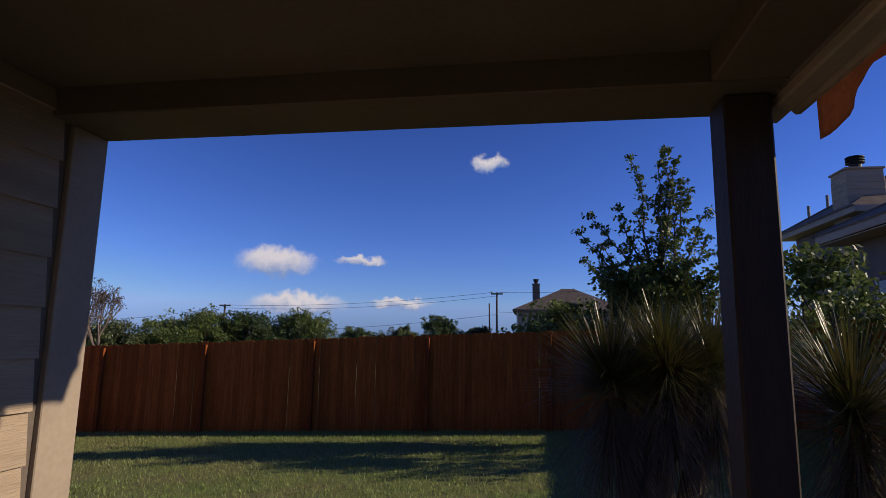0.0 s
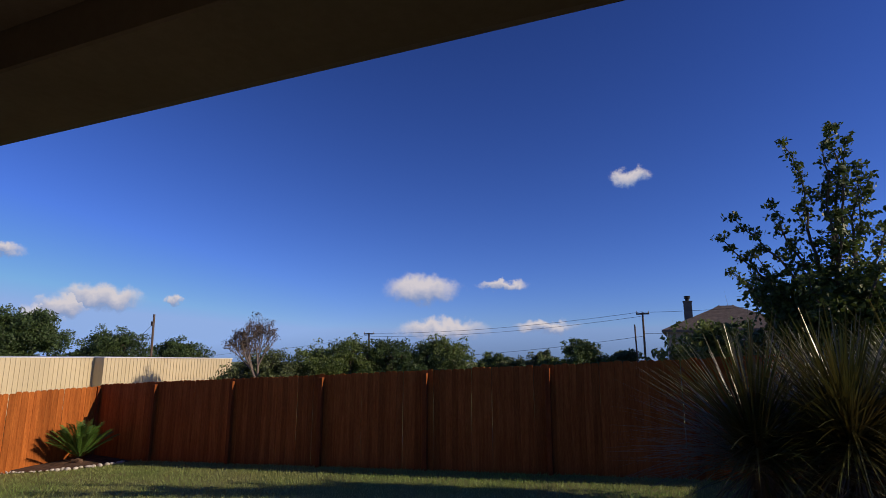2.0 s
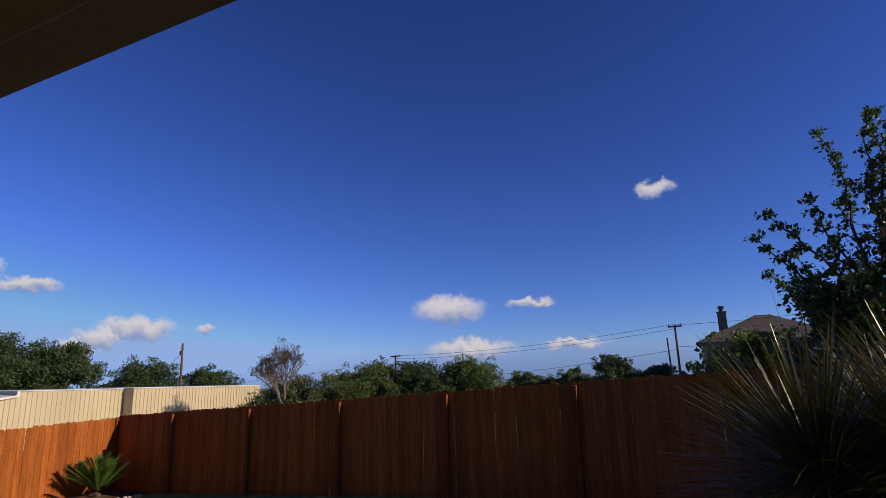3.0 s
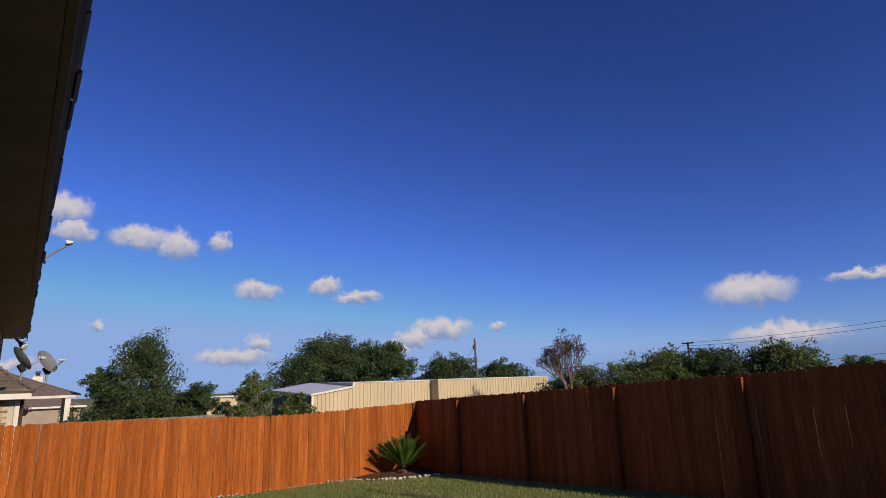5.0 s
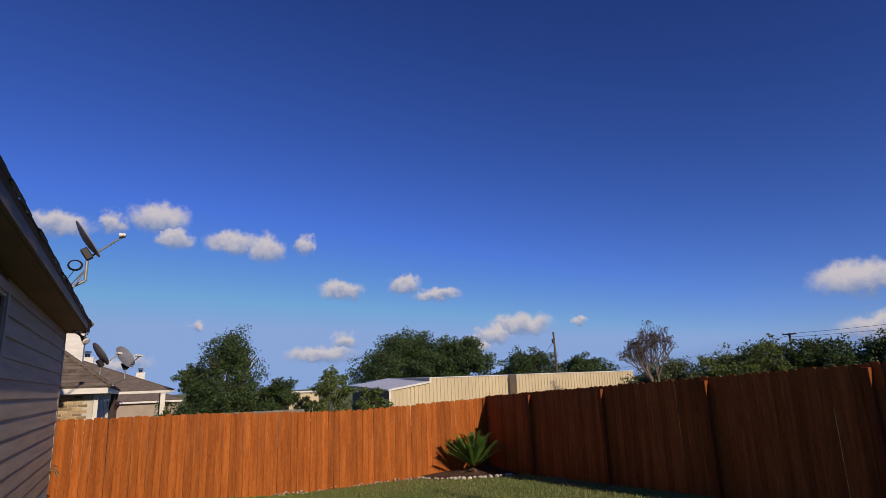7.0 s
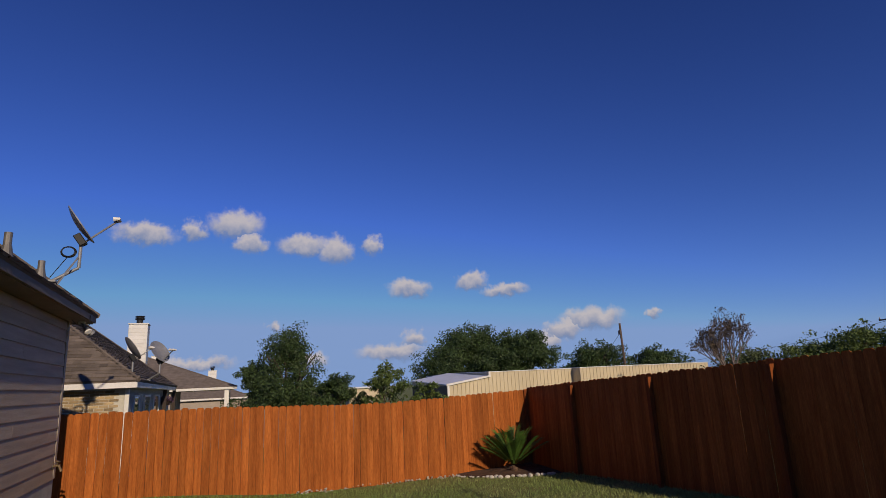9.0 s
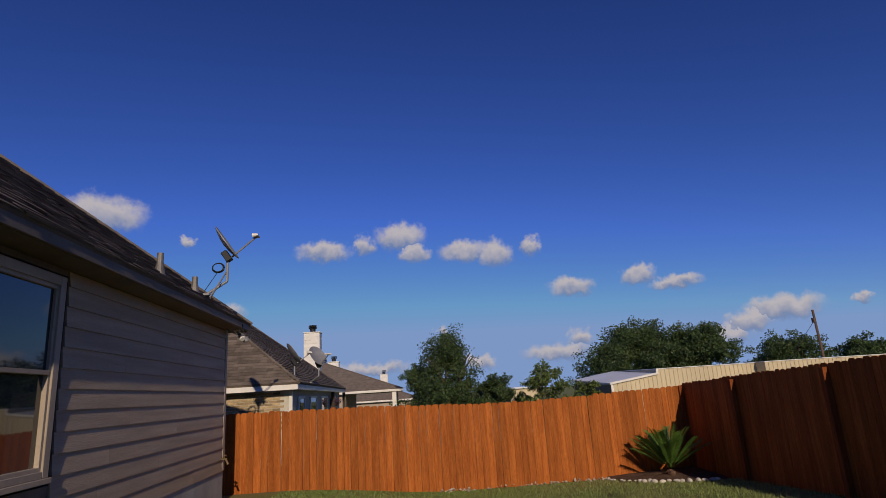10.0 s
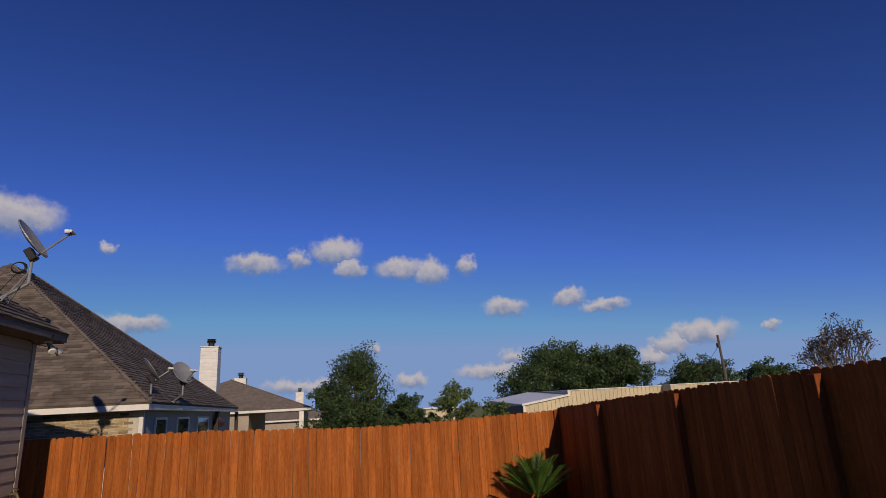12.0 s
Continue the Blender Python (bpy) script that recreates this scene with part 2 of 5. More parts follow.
M_GLASS = glass_material()
M_SLAB = material("porch_concrete", (0.24, 0.22, 0.20), 0.85, 0.25, 2.0, (1, 1, 1), 0.25, 50)
M_OLD_WOOD = material("weathered_grey_wood", (0.24, 0.22, 0.20), 0.85, 0.3, 3, (6, 6, 0.5), 0.3, 30, per_object=0.2)
M_PETUNIA = leaf_material("purple_flowers", (0.16, 0.07, 0.17), (0.07, 0.09, 0.04))


# ---- mesh helpers ----
def box_in(bm, lo, hi, m=None):
    """A box between two corners."""
    lo, hi = Vector(lo), Vector(hi)
    c = (lo + hi) / 2
    s = hi - lo
    mat = Matrix.Translation(c) @ Matrix.Diagonal((s.x, s.y, s.z, 1))
    return bmesh.ops.create_cube(bm, size=1, matrix=(m @ mat) if m else mat)["verts"]


def tube_in(bm, a, b, r0, r1=None, n=8, ends=True):
    a, b = Vector(a), Vector(b)
    d = b - a
    q = d.to_track_quat("Z", "Y").to_matrix().to_4x4()
    bmesh.ops.create_cone(bm, cap_ends=ends, cap_tris=False, segments=n, radius1=r0, radius2=r0 if r1 is None else r1, depth=d.length, matrix=Matrix.Translation((a + b) / 2) @ q)


def mesh_of(name, bm, mat, smooth=False):
    me = bpy.data.meshes.new(name)
    bm.to_mesh(me)
    bm.free()
    me.materials.append(mat)
    if smooth:
        me.polygons.foreach_set("use_smooth", [True] * len(me.polygons))
    return me


def raw_mesh(name, verts, faces, mat):
    me = bpy.data.meshes.new(name)
    me.from_pydata(verts, [], faces)
    me.materials.append(mat)
    me.update()
    return me


def part(name, bm, mat, parent, label="", smooth=False):
    ob = new(name, mesh_of(name, bm, mat, smooth))
    ob.parent = parent
    if label:
        tagged(ob, label)
    return ob


def piece(name, me, parent, m):
    ob = new(name, me)
    ob.parent = parent
    ob.matrix_basis = m
    return ob


def thing(name, label, category, at=(0, 0, 0), group="", kind=""):
    return tagged(new(name), label, category, group, kind) if at == (0, 0, 0) else placed(tagged(new(name), label, category, group, kind), at)


def placed(ob, at):
    ob.location = at
    bpy.context.view_layer.update()
    return ob


def solid(name, boxes, mat, label, category, kind="structure", bevel=0.0):
    bm = bmesh.new()
    for lo, hi in boxes:
        box_in(bm, lo, hi)
    if bevel:
        bmesh.ops.bevel(bm, geom=list(bm.edges), offset=bevel, segments=1, affect="EDGES")
    return tagged(new(name, mesh_of(name, bm, mat)), label, category, "", kind)


def child_box(name, parent, lo, hi, mat, label="", bevel=0.0):
    bm = bmesh.new()
    box_in(bm, lo, hi)
    if bevel:
        bmesh.ops.bevel(bm, geom=list(bm.edges), offset=bevel, segments=1, affect="EDGES")
    return part(name, bm, mat, parent, label)


def wire(name, points, radius, mat, label="", category="", parent=None, group=""):
    """A round cable through points, sagging as they lie."""
    bm = bmesh.new()
    for a, b in zip(points, points[1:]):
        tube_in(bm, a, b, radius, n=5, ends=False)
    ob = new(name, mesh_of(name, bm, mat))
    ob.parent = parent
    return tagged(ob, label, category, group)


# ---- ground ----
def fall(x):
    """How far the land lies above or below the porch: it falls to the west, past the neighbours."""
    return 0.0424 * (min(24.0, max(-80.0, x)) - 1.2)


def settle(ob, x):
    """Let a thing that was built on level land down onto the slope at x."""
    ob.location.z += fall(x)
    return ob


def ground_z(x, y):
    s = min(1.0, max(0.0, (4.2 - y) / 4.0))
    return fall(x) + 0.02 + 0.26 * s * s * (3 - 2 * s) * (1 if x < 6.5 else max(0.0, 1 - (x - 6.5) / 4))


def build_ground():
    xs = [-2500, -600, -200, -90, -50, -35, -25, -20] + [-17 + 0.5 * i for i in range(66)] + [20, 28, 40, 70, 160, 500, 2500]
    ys = [-2500, -500, -150, -60, -30, -20] + [-14 + 0.5 * i for i in range(60)] + [20, 28, 40, 70, 160, 500, 2500]
    verts = [(x, y, ground_z(x, y) + (0.012 * noise.noise((x * 0.9, y * 0.9, 0)) if abs(x) < 18 and abs(y) < 18 else 0)) for y in ys for x in xs]
    w = len(xs)
    faces = [(j * w + i, j * w + i + 1, (j + 1) * w + i + 1, (j + 1) * w + i) for j in range(len(ys) - 1) for i in range(w - 1)]
    tagged(new("ground", raw_mesh("ground", verts, faces, M_GROUND)), "level ground under mown green lawn and beyond", "ground", "", "structure")


build_ground()


def build_grass():
    rng = np.random.default_rng(5)
    n = 120000
    x = rng.uniform(-12.6, 5.8, n)
    y = 9.0 - 8.6 * rng.random(n) ** 1.15
    bed = ((x + 12.8) / 1.6) ** 2 + ((y - 8.95) / 2.0) ** 2 < 1
    keep = ~bed
    x, y = x[keep], y[keep]
    n = len(x)
    s = np.clip((4.2 - y) / 4.0, 0, 1)
    z = 0.015 + 0.0424 * (x - 1.2) + 0.26 * s * s * (3 - 2 * s)
    a = rng.uniform(0, 2 * np.pi, n)
    hgt = rng.uniform(0.025, 0.065, n)
    wid = rng.uniform(0.004, 0.008, n)
    lx, ly = rng.normal(0, 0.022, n), rng.normal(0, 0.022, n)
    dx, dy = np.cos(a) * wid, np.sin(a) * wid
    v = np.empty((n, 3, 3))
    v[:, 0] = np.stack([x - dx, y - dy, z], 1)
    v[:, 1] = np.stack([x + dx, y + dy, z], 1)
    v[:, 2] = np.stack([x + lx, y + ly, z + hgt], 1)
    me = bpy.data.meshes.new("lawn_grass")
    me.vertices.add(3 * n)
    me.vertices.foreach_set("co", v.ravel())
    me.loops.add(3 * n)
    me.loops.foreach_set("vertex_index", np.arange(3 * n))
    me.polygons.add(n)
    me.polygons.foreach_set("loop_start", np.arange(0, 3 * n, 3))
    me.materials.append(M_GRASS)
    me.update()
    me.validate()
    tagged(new("lawn_grass", me), "short mown green lawn grass, drying in places", "grass", "", "stuff")


# ---- the house with the porch ----
EAVE_Z, EAVE_Y, WALL_Y = 2.90, -0.05, -0.40
HOUSE_L, HOUSE_R, HOUSE_B = -11.38, 1.82, -12.0      # wall corners in plan
PORCH_L, PORCH_B, SLAB = -0.87, -4.2, 0.30
BEAM_Z = 2.585
PITCH = 0.77


def lap_wall(parent, length, z0, z1, step, m, opening=None, seed=1):
    """Overlapping boards along local x from 0 to length, facing local -y, with staggered butt joints; opening: x0, x1, z0, z1 left free."""
    rng = random.Random(seed)
    shapes = {}
    z = z0
    while z < z1 - 0.02:
        h = min(step, z1 - z)
        spans = [(0.0, length)]
        if opening and z < opening[3] and z + h > opening[2]:
            spans = [(0.0, opening[0]), (opening[1], length)]
        for a, b in spans:
            cuts = [a]
            nxt = a + rng.uniform(0.9, 3.4)
            while nxt < b - 0.5:
                cuts.append(nxt)
                nxt += 3.66
            cuts.append(b)
            for c, d in zip(cuts, cuts[1:]):
                key = (round(d - c, 3), round(h, 3))
                if key not in shapes:
                    w = d - c - 0.003
                    t, lap = 0.027, 0.024
                    # a board thicker at its lower edge
                    vs = [(0, -t, -lap), (w, -t, -lap), (w, 0, -lap), (0, 0, -lap), (0, -0.006, h), (w, -0.006, h), (w, 0, h), (0, 0, h)]
                    fs = [(0, 1, 5, 4), (1, 2, 6, 5), (2, 3, 7, 6), (3, 0, 4, 7), (0, 3, 2, 1), (4, 5, 6, 7)]
                    shapes[key] = raw_mesh("siding_board", vs, fs, M_SIDING)
                piece("siding_board", shapes[key], parent, m @ Matrix.Translation((c, 0, z)))
        z += step


def build_house():
    # wall cores; each has thickness
    t = 0.14
    back = solid("wall_garden_side", [((HOUSE_L, WALL_Y - t, -0.6), (-6.04, WALL_Y, EAVE_Z - 0.13)), ((-4.78, WALL_Y - t, 0.1), (PORCH_L, WALL_Y, EAVE_Z - 0.13)),
                                      ((-6.04, WALL_Y - t, 0.1), (-4.78, WALL_Y, 0.81)), ((-6.04, WALL_Y - t, 2.71), (-4.78, WALL_Y, EAVE_Z - 0.13))], M_FASCIA,
                 "house wall clad in grey-brown lap siding", "wall")
    side = solid("wall_porch_side", [((PORCH_L - t, PORCH_B, 0.1), (PORCH_L, WALL_Y - t - 0.004, EAVE_Z - 0.13))], M_FASCIA, "porch side wall clad in lap siding", "wall")
    solid("wall_porch_back", [((PORCH_L - t, PORCH_B - t, -0.6), (HOUSE_R, PORCH_B - 0.004, EAVE_Z - 0.13))], M_SIDING, "house wall behind the porch", "wall")
    solid("wall_side_yard", [((HOUSE_L, HOUSE_B, -0.6), (HOUSE_L + t, WALL_Y - t - 0.004, EAVE_Z - 0.13))], M_SIDING, "house end wall of grey-brown siding", "wall")
    solid("wall_street_side", [((HOUSE_L, HOUSE_B - t, -0.6), (HOUSE_R, HOUSE_B - 0.004, EAVE_Z - 0.13))], M_SIDING, "house wall facing the street", "wall")
    solid("wall_far_end", [((HOUSE_R - t, HOUSE_B, -0.6), (HOUSE_R, PORCH_B - t - 0.004, EAVE_Z - 0.13))], M_SIDING, "house end wall", "wall")
    solid("foundation", [((HOUSE_L - 0.012, WALL_Y - 0.1, -0.8), (PORCH_L - 0.2, WALL_Y + 0.004, 0.30))], M_CONCRETE, "bare concrete foundation below the siding", "foundation")
    solid("porch_floor", [((PORCH_L - 0.1, PORCH_B, 0.0), (HOUSE_R + 0.25, 0.0, SLAB))], M_SLAB, "smooth concrete porch slab", "floor", bevel=0.01)
    solid("porch_ceiling", [((PORCH_L - 0.1, PORCH_B, 2.70), (HOUSE_R + 0.3, -0.664, 2.755))], M_PORCH, "flat painted porch ceiling, its deep shade put into the colour", "ceiling")
    # siding boards
    lap_wall(back, PORCH_L - HOUSE_L - 0.22, 0.323, EAVE_Z - 0.14, 0.193, Matrix.Translation((PORCH_L - 0.11, WALL_Y, 0)) @ Matrix.Rotation(math.pi, 4, "Z"),
             (4.78 - 0.98, 6.04 - 0.98, 0.81, 2.71), 3)
    lap_wall(side, -0.6 - PORCH_B, SLAB + 0.02, 2.70, 0.193, Matrix.Translation((PORCH_L, PORCH_B, 0)) @ Matrix.Rotation(math.pi / 2, 4, "Z"), None, 8)
    # corner boards
    solid("trim_corner", [((HOUSE_L - 0.02, WALL_Y - 0.10, 0.30), (HOUSE_L + 0.09, WALL_Y + 0.026, EAVE_Z - 0.13))], M_TRIM, "painted corner board of the house", "trim", bevel=0.004)
    solid("trim_porch_corner", [((PORCH_L - 0.10, WALL_Y - 0.16, SLAB), (PORCH_L + 0.024, WALL_Y + 0.026, BEAM_Z))], M_TRIM, "painted corner boards at the porch opening", "trim", bevel=0.004)
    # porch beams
    solid("porch_beam_front", [((PORCH_L - 0.12, -0.66, BEAM_Z), (HOUSE_R, -0.36, 2.745))], M_PORCH, "painted boxed beam over the porch opening, its shade put into the colour", "beam", bevel=0.006)
    solid("porch_beam_side", [((HOUSE_R - 0.24, PORCH_B, BEAM_Z + 0.004), (HOUSE_R, -0.664, 2.745))], M_PORCH, "painted boxed beam along the open porch side, its shade put into the colour", "beam", bevel=0.006)
    post = thing("porch_post", "square timber post carrying the porch beams, its shade put into a dark colour", "post", kind="structure")
    child_box("shaft", post, (1.645, -0.57, SLAB), (1.80, -0.41, BEAM_Z), M_POST, bevel=0.008)
    child_box("base_plate", post, (1.62, -0.595, SLAB), (1.825, -0.385, SLAB + 0.09), M_POST, bevel=0.006)
    # eaves
    ex0, ex1 = HOUSE_L - 0.29, HOUSE_R + 0.45
    solid("soffit", [((ex0 + 0.03, WALL_Y - 0.02, EAVE_Z - 0.13), (ex1 - 0.03, EAVE_Y - 0.035, EAVE_Z - 0.112))], M_FASCIA, "painted boarded soffit under the eaves", "soffit")
    solid("fascia", [((ex0, EAVE_Y - 0.035, EAVE_Z - 0.125), (ex1, EAVE_Y, EAVE_Z - 0.012))], M_FASCIA, "brown fascia board along the eaves", "trim", bevel=0.004)
    solid("fascia_side", [((ex0 - 0.002, HOUSE_B, EAVE_Z - 0.14), (ex0 + 0.03, EAVE_Y - 0.04, EAVE_Z - 0.012))], M_FASCIA, "brown fascia board at the house end", "trim", bevel=0.004)
    solid("soffit_side", [((ex0 + 0.034, HOUSE_B, EAVE_Z - 0.13), (HOUSE_L + 0.004, WALL_Y - 0.03, EAVE_Z - 0.112))], M_FASCIA, "boarded soffit at the house end", "soffit")


def roof_slab(parent, name, a, b, c, d, mat, drop=0.05):
    """A sloping slab with the corners a, b, c, d (c may equal d)."""
    pts = [Vector(p) for p in ((a, b, c, d) if c != d else (a, b, c))]
    n = (pts[1] - pts[0]).cross(pts[2] - pts[0]).normalized()
    bm = bmesh.new()
    top = [bm.verts.new(p) for p in pts]
    low = [bm.verts.new(p - n * drop) for p in pts]
    bm.faces.new(top)
    bm.faces.new(list(reversed(low)))
    for i in range(len(pts)):
        j = (i + 1) % len(pts)
        bm.faces.new((top[i], low[i], low[j], top[j]))
    return part(name, bm, mat, parent)


def shingles(parent, a, along, up, length, rise_len, inset, step=0.14, tab=0.30, seed=1, rows_max=400, inset_b=None):
    """Overlapping tabs on a slope from the corner a; along and up are unit vectors in the slope; inset: how much each end steps in per unit of rise."""
    rng = random.Random(seed)
    a, along, up = Vector(a), Vector(along).normalized(), Vector(up).normalized()
    n = along.cross(up).normalized()
    inset_b = inset if inset_b is None else inset_b
    verts, faces = [], []
    row = 0
    while row * step < rise_len and row < rows_max:
        u0 = row * step
        x0, x1 = u0 * inset, length - u0 * inset_b
        x = x0 + (row % 2) * tab * 0.5 - tab
        while x < x1:
            w = tab * rng.choice((0.6, 1.0, 1.0, 1.4))
            lo, hi = max(x, x0), min(x + w - 0.006, x1)
            if hi - lo > 0.03:
                t = 0.014 + rng.random() * 0.014
                j = rng.uniform(-0.008, 0.008)
                base = len(verts)
                for xx, uu, nn in ((lo, u0 + j, 0.004), (hi, u0 + j, 0.004), (hi, u0 + j, 0.004 + t), (lo, u0 + j, 0.004 + t), (hi, u0 + step + 0.03, 0.006), (lo, u0 + step + 0.03, 0.006)):
                    verts.append(a + along * xx + up * uu + n * nn)
                faces += [(base, base + 1, base + 2, base + 3), (base + 3, base + 2, base + 4, base + 5)]
            x += w
        row += 1
    ob = new("shingles", raw_mesh("shingles", verts, faces, M_SHINGLE))
    ob.parent = parent
    return tagged(ob, "weathered brown asphalt shingles", "", "", "stuff")


def hip_roof(name, label, x0, x1, y0, y1, z, pitch, detail=(), kind="structure", category="roof", parent=None):
    """A hip roof over a rectangle; detail: which slopes ('garden', 'right', 'left') get single shingles."""
    roof = parent or thing(name, label, category, kind=kind)
    w, d = x1 - x0, y1 - y0
    run = min(w, d) / 2
    h = run * pitch
    if d <= w:
        r0, r1 = (x0 + run, y0 + run, z + h), (x1 - run, y0 + run, z + h)
    else:
        r0 = r1 = ((x0 + x1) / 2, (y0 + y1) / 2, z + h)
    roof_slab(roof, "slope", (x1, y1, z), (x0, y1, z), r0, r1, M_SHINGLE)
    roof_slab(roof, "slope", (x0, y0, z), (x1, y0, z), r1, r0, M_SHINGLE)
    roof_slab(roof, "slope", (x0, y1, z), (x0, y0, z), r0, r0, M_SHINGLE)
    roof_slab(roof, "slope", (x1, y0, z), (x1, y1, z), r1, r1, M_SHINGLE)
    s = math.hypot(1, pitch)
    if "garden" in detail:
        shingles(roof, (x1, y1, z), (-1, 0, 0), (0, -1, pitch), w, run * s, 1 / s, seed=3)
    if "right" in detail:
        shingles(roof, (x1, y0, z), (0, 1, 0), (-1, 0, pitch), d, run * s, 1 / s, seed=4)
    # rounded caps along the two hips that show
    for p, q in (((x0, y1, z), r0), ((x1, y1, z), r1)):
        bm = bmesh.new()
        p, q = Vector(p), Vector(q)
        tube_in(bm, p + Vector((0, 0, 0.004)), q + Vector((0, 0, 0.004)), 0.052, 0.052, 8)
        part("hip_cap", bm, M_SHINGLE, roof)
    return roof


def window_unit(name, x0, x1, z0, z1, y, label):
    """A single-hung window in a wall that faces +y: casing boards, frame, meeting rail, two panes."""
    win = thing(name, label, "window", kind="structure")
    c = 0.09
    for lo, hi in (((x0, y - 0.02, z0), (x0 + c, y + 0.03, z1)), ((x1 - c, y - 0.02, z0), (x1, y + 0.03, z1)),
                   ((x0 + c + 0.002, y - 0.02, z1 - c), (x1 - c - 0.002, y + 0.03, z1)), ((x0 - 0.03, y - 0.02, z0 - 0.05), (x1 + 0.03, y + 0.045, z0 - 0.002)),
                   ((x0 + c + 0.002, y - 0.02, z0), (x1 - c - 0.002, y + 0.028, z0 + 0.06))):
        child_box("casing", win, lo, hi, M_TRIM, bevel=0.004)
    i0, i1, j0, j1 = x0 + c, x1 - c, z0 + 0.06, z1 - c
    mid = (j0 + j1) / 2 + 0.02
    f = 0.035
    for lo, hi in (((i0, y - 0.06, j0), (i0 + f, y + 0.012, j1)), ((i1 - f, y - 0.06, j0), (i1, y + 0.012, j1)), ((i0 + f, y - 0.06, j0), (i1 - f, y + 0.012, j0 + f)),
                   ((i0 + f, y - 0.06, j1 - f), (i1 - f, y + 0.012, j1)), ((i0 + f, y - 0.06, mid - 0.02), (i1 - f, y + 0.018, mid + 0.02))):
        child_box("sash", win, lo, hi, M_TRIM, "painted sash", 0.003)
    child_box("pane", win, (i0 + f, y - 0.035, j0 + f), (i1 - f, y - 0.03, mid - 0.02), M_GLASS)
    child_box("pane", win, (i0 + f, y - 0.020, mid + 0.02), (i1 - f, y - 0.015, j1 - f), M_GLASS)
    return win


build_house()
hip_roof("roof", "hip roof of weathered brown asphalt shingles", HOUSE_L - 0.31, HOUSE_R + 0.45, HOUSE_B - 0.4, EAVE_Y + 0.02, EAVE_Z, PITCH, ("garden",))
window_unit("window_1", -5.92, -4.86, 0.89, 2.67, WALL_Y + 0.03, "single-hung window with painted casing in the siding wall")


# ---- fences ----
def picket_mesh(h, w, mat):
    """A dog-eared board, rounded off at its top corners, standing on z = 0, 16 mm thick."""
    e = w * 0.24
    prof = [(-w / 2, 0), (w / 2, 0), (w / 2, h - e), (w / 2 - e * 0.35, h - e * 0.4), (w / 2 - e, h), (-w / 2 + e, h), (-w / 2 + e * 0.35, h - e * 0.4), (-w / 2, h - e)]
    n = len(prof)
    verts = []
    for y, k in ((-0.008, 1 - 0.009 / w), (-0.003, 1), (0.003, 1), (0.008, 1 - 0.009 / w)):
        verts += [(x * k, y, z) for x, z in prof]
    faces = [tuple(range(n)), tuple(range(4 * n - 1, 3 * n - 1, -1))]
    for r in range(3):
        faces += [(i + r * n, i + (r + 1) * n, (i + 1) % n + (r + 1) * n, (i + 1) % n + r * n) for i in range(n)]
    return raw_mesh("picket", verts, faces, mat)


def build_fence(name, label, a, b, base_a, base_b, top_a, top_b, seed, inside, posts_at=(), gaps=0.12, rails=True, mat=None, dip=(0, 0, 1), slit=(0.003, 0.006)):
    """Pickets from a to b in plan; inside: +1 or -1, the side of the line on which the posts stand."""
    rng = random.Random(seed)
    fence = thing(name, label, "fence")
    a, b = Vector((*a, 0)), Vector((*b, 0))
    d = b - a
    length = d.length
    d.normalize()
    ang = math.atan2(d.y, d.x)
    shapes = {}
    s = 0.0
    while s < length - 0.05:
        w = rng.choice((0.132, 0.138, 0.14, 0.143))
        f = s / length
        base, top = base_a + (base_b - base_a) * f, top_a + (top_b - top_a) * f
        top -= dip[0] * math.exp(-((s - dip[1]) / dip[2]) ** 2)
        h = round((top - base + rng.uniform(-0.012, 0.012)) / 0.012) * 0.012
        key = (round(h, 3), w)
        if key not in shapes:
            shapes[key] = picket_mesh(h, w, mat or M_CEDAR)
        p = a + d * (s + w / 2)
        lean = rng.gauss(0, 0.12)
        piece("picket", shapes[key], fence, Matrix.Translation((p.x, p.y, base)) @ Matrix.Rotation(ang, 4, "Z") @ Matrix.Translation((0, rng.uniform(-0.004, 0.004), 0)) @ Matrix.Rotation(radians(lean), 4, "Y") @ Matrix.Rotation(radians(rng.gauss(0, 1.0)), 4, "Z"))
        s += w + (rng.uniform(*slit) if rng.random() < gaps else rng.uniform(-0.009, -0.005))
    n = Vector((-d.y, d.x, 0)) * inside
    for k in posts_at:
        p = a + d * k + n * 0.062
        f = k / length
        z0, z1 = base_a + (base_b - base_a) * f, top_a + (top_b - top_a) * f
        bm = bmesh.new()
        box_in(bm, (-0.045, -0.045, -0.1), (0.045, 0.045, z1 - z0 - 0.06))
        bmesh.ops.bevel(bm, geom=list(bm.edges), offset=0.005, segments=1, affect="EDGES")
        ob = part("post", bm, M_CEDAR_POST, fence)
        ob.matrix_basis = Matrix.Translation((p.x, p.y, z0)) @ Matrix.Rotation(ang, 4, "Z")
    if rails:
        for hgt in (0.28, 0.95, 1.58):
            bm = bmesh.new()
            q0, q1 = a + n * 0.028, b + n * 0.028
            box_in(bm, (0, -0.018, -0.045), (length, 0.018, 0.045))
            ob = part("rail", bm, M_CEDAR_POST, fence)
            ob.matrix_basis = Matrix.Translation((q0.x, q0.y, base_a + hgt)) @ Matrix.Rotation(ang, 4, "Z") @ Matrix.Rotation(-math.atan2(base_b - base_a, length), 4, "Y")
    return fence


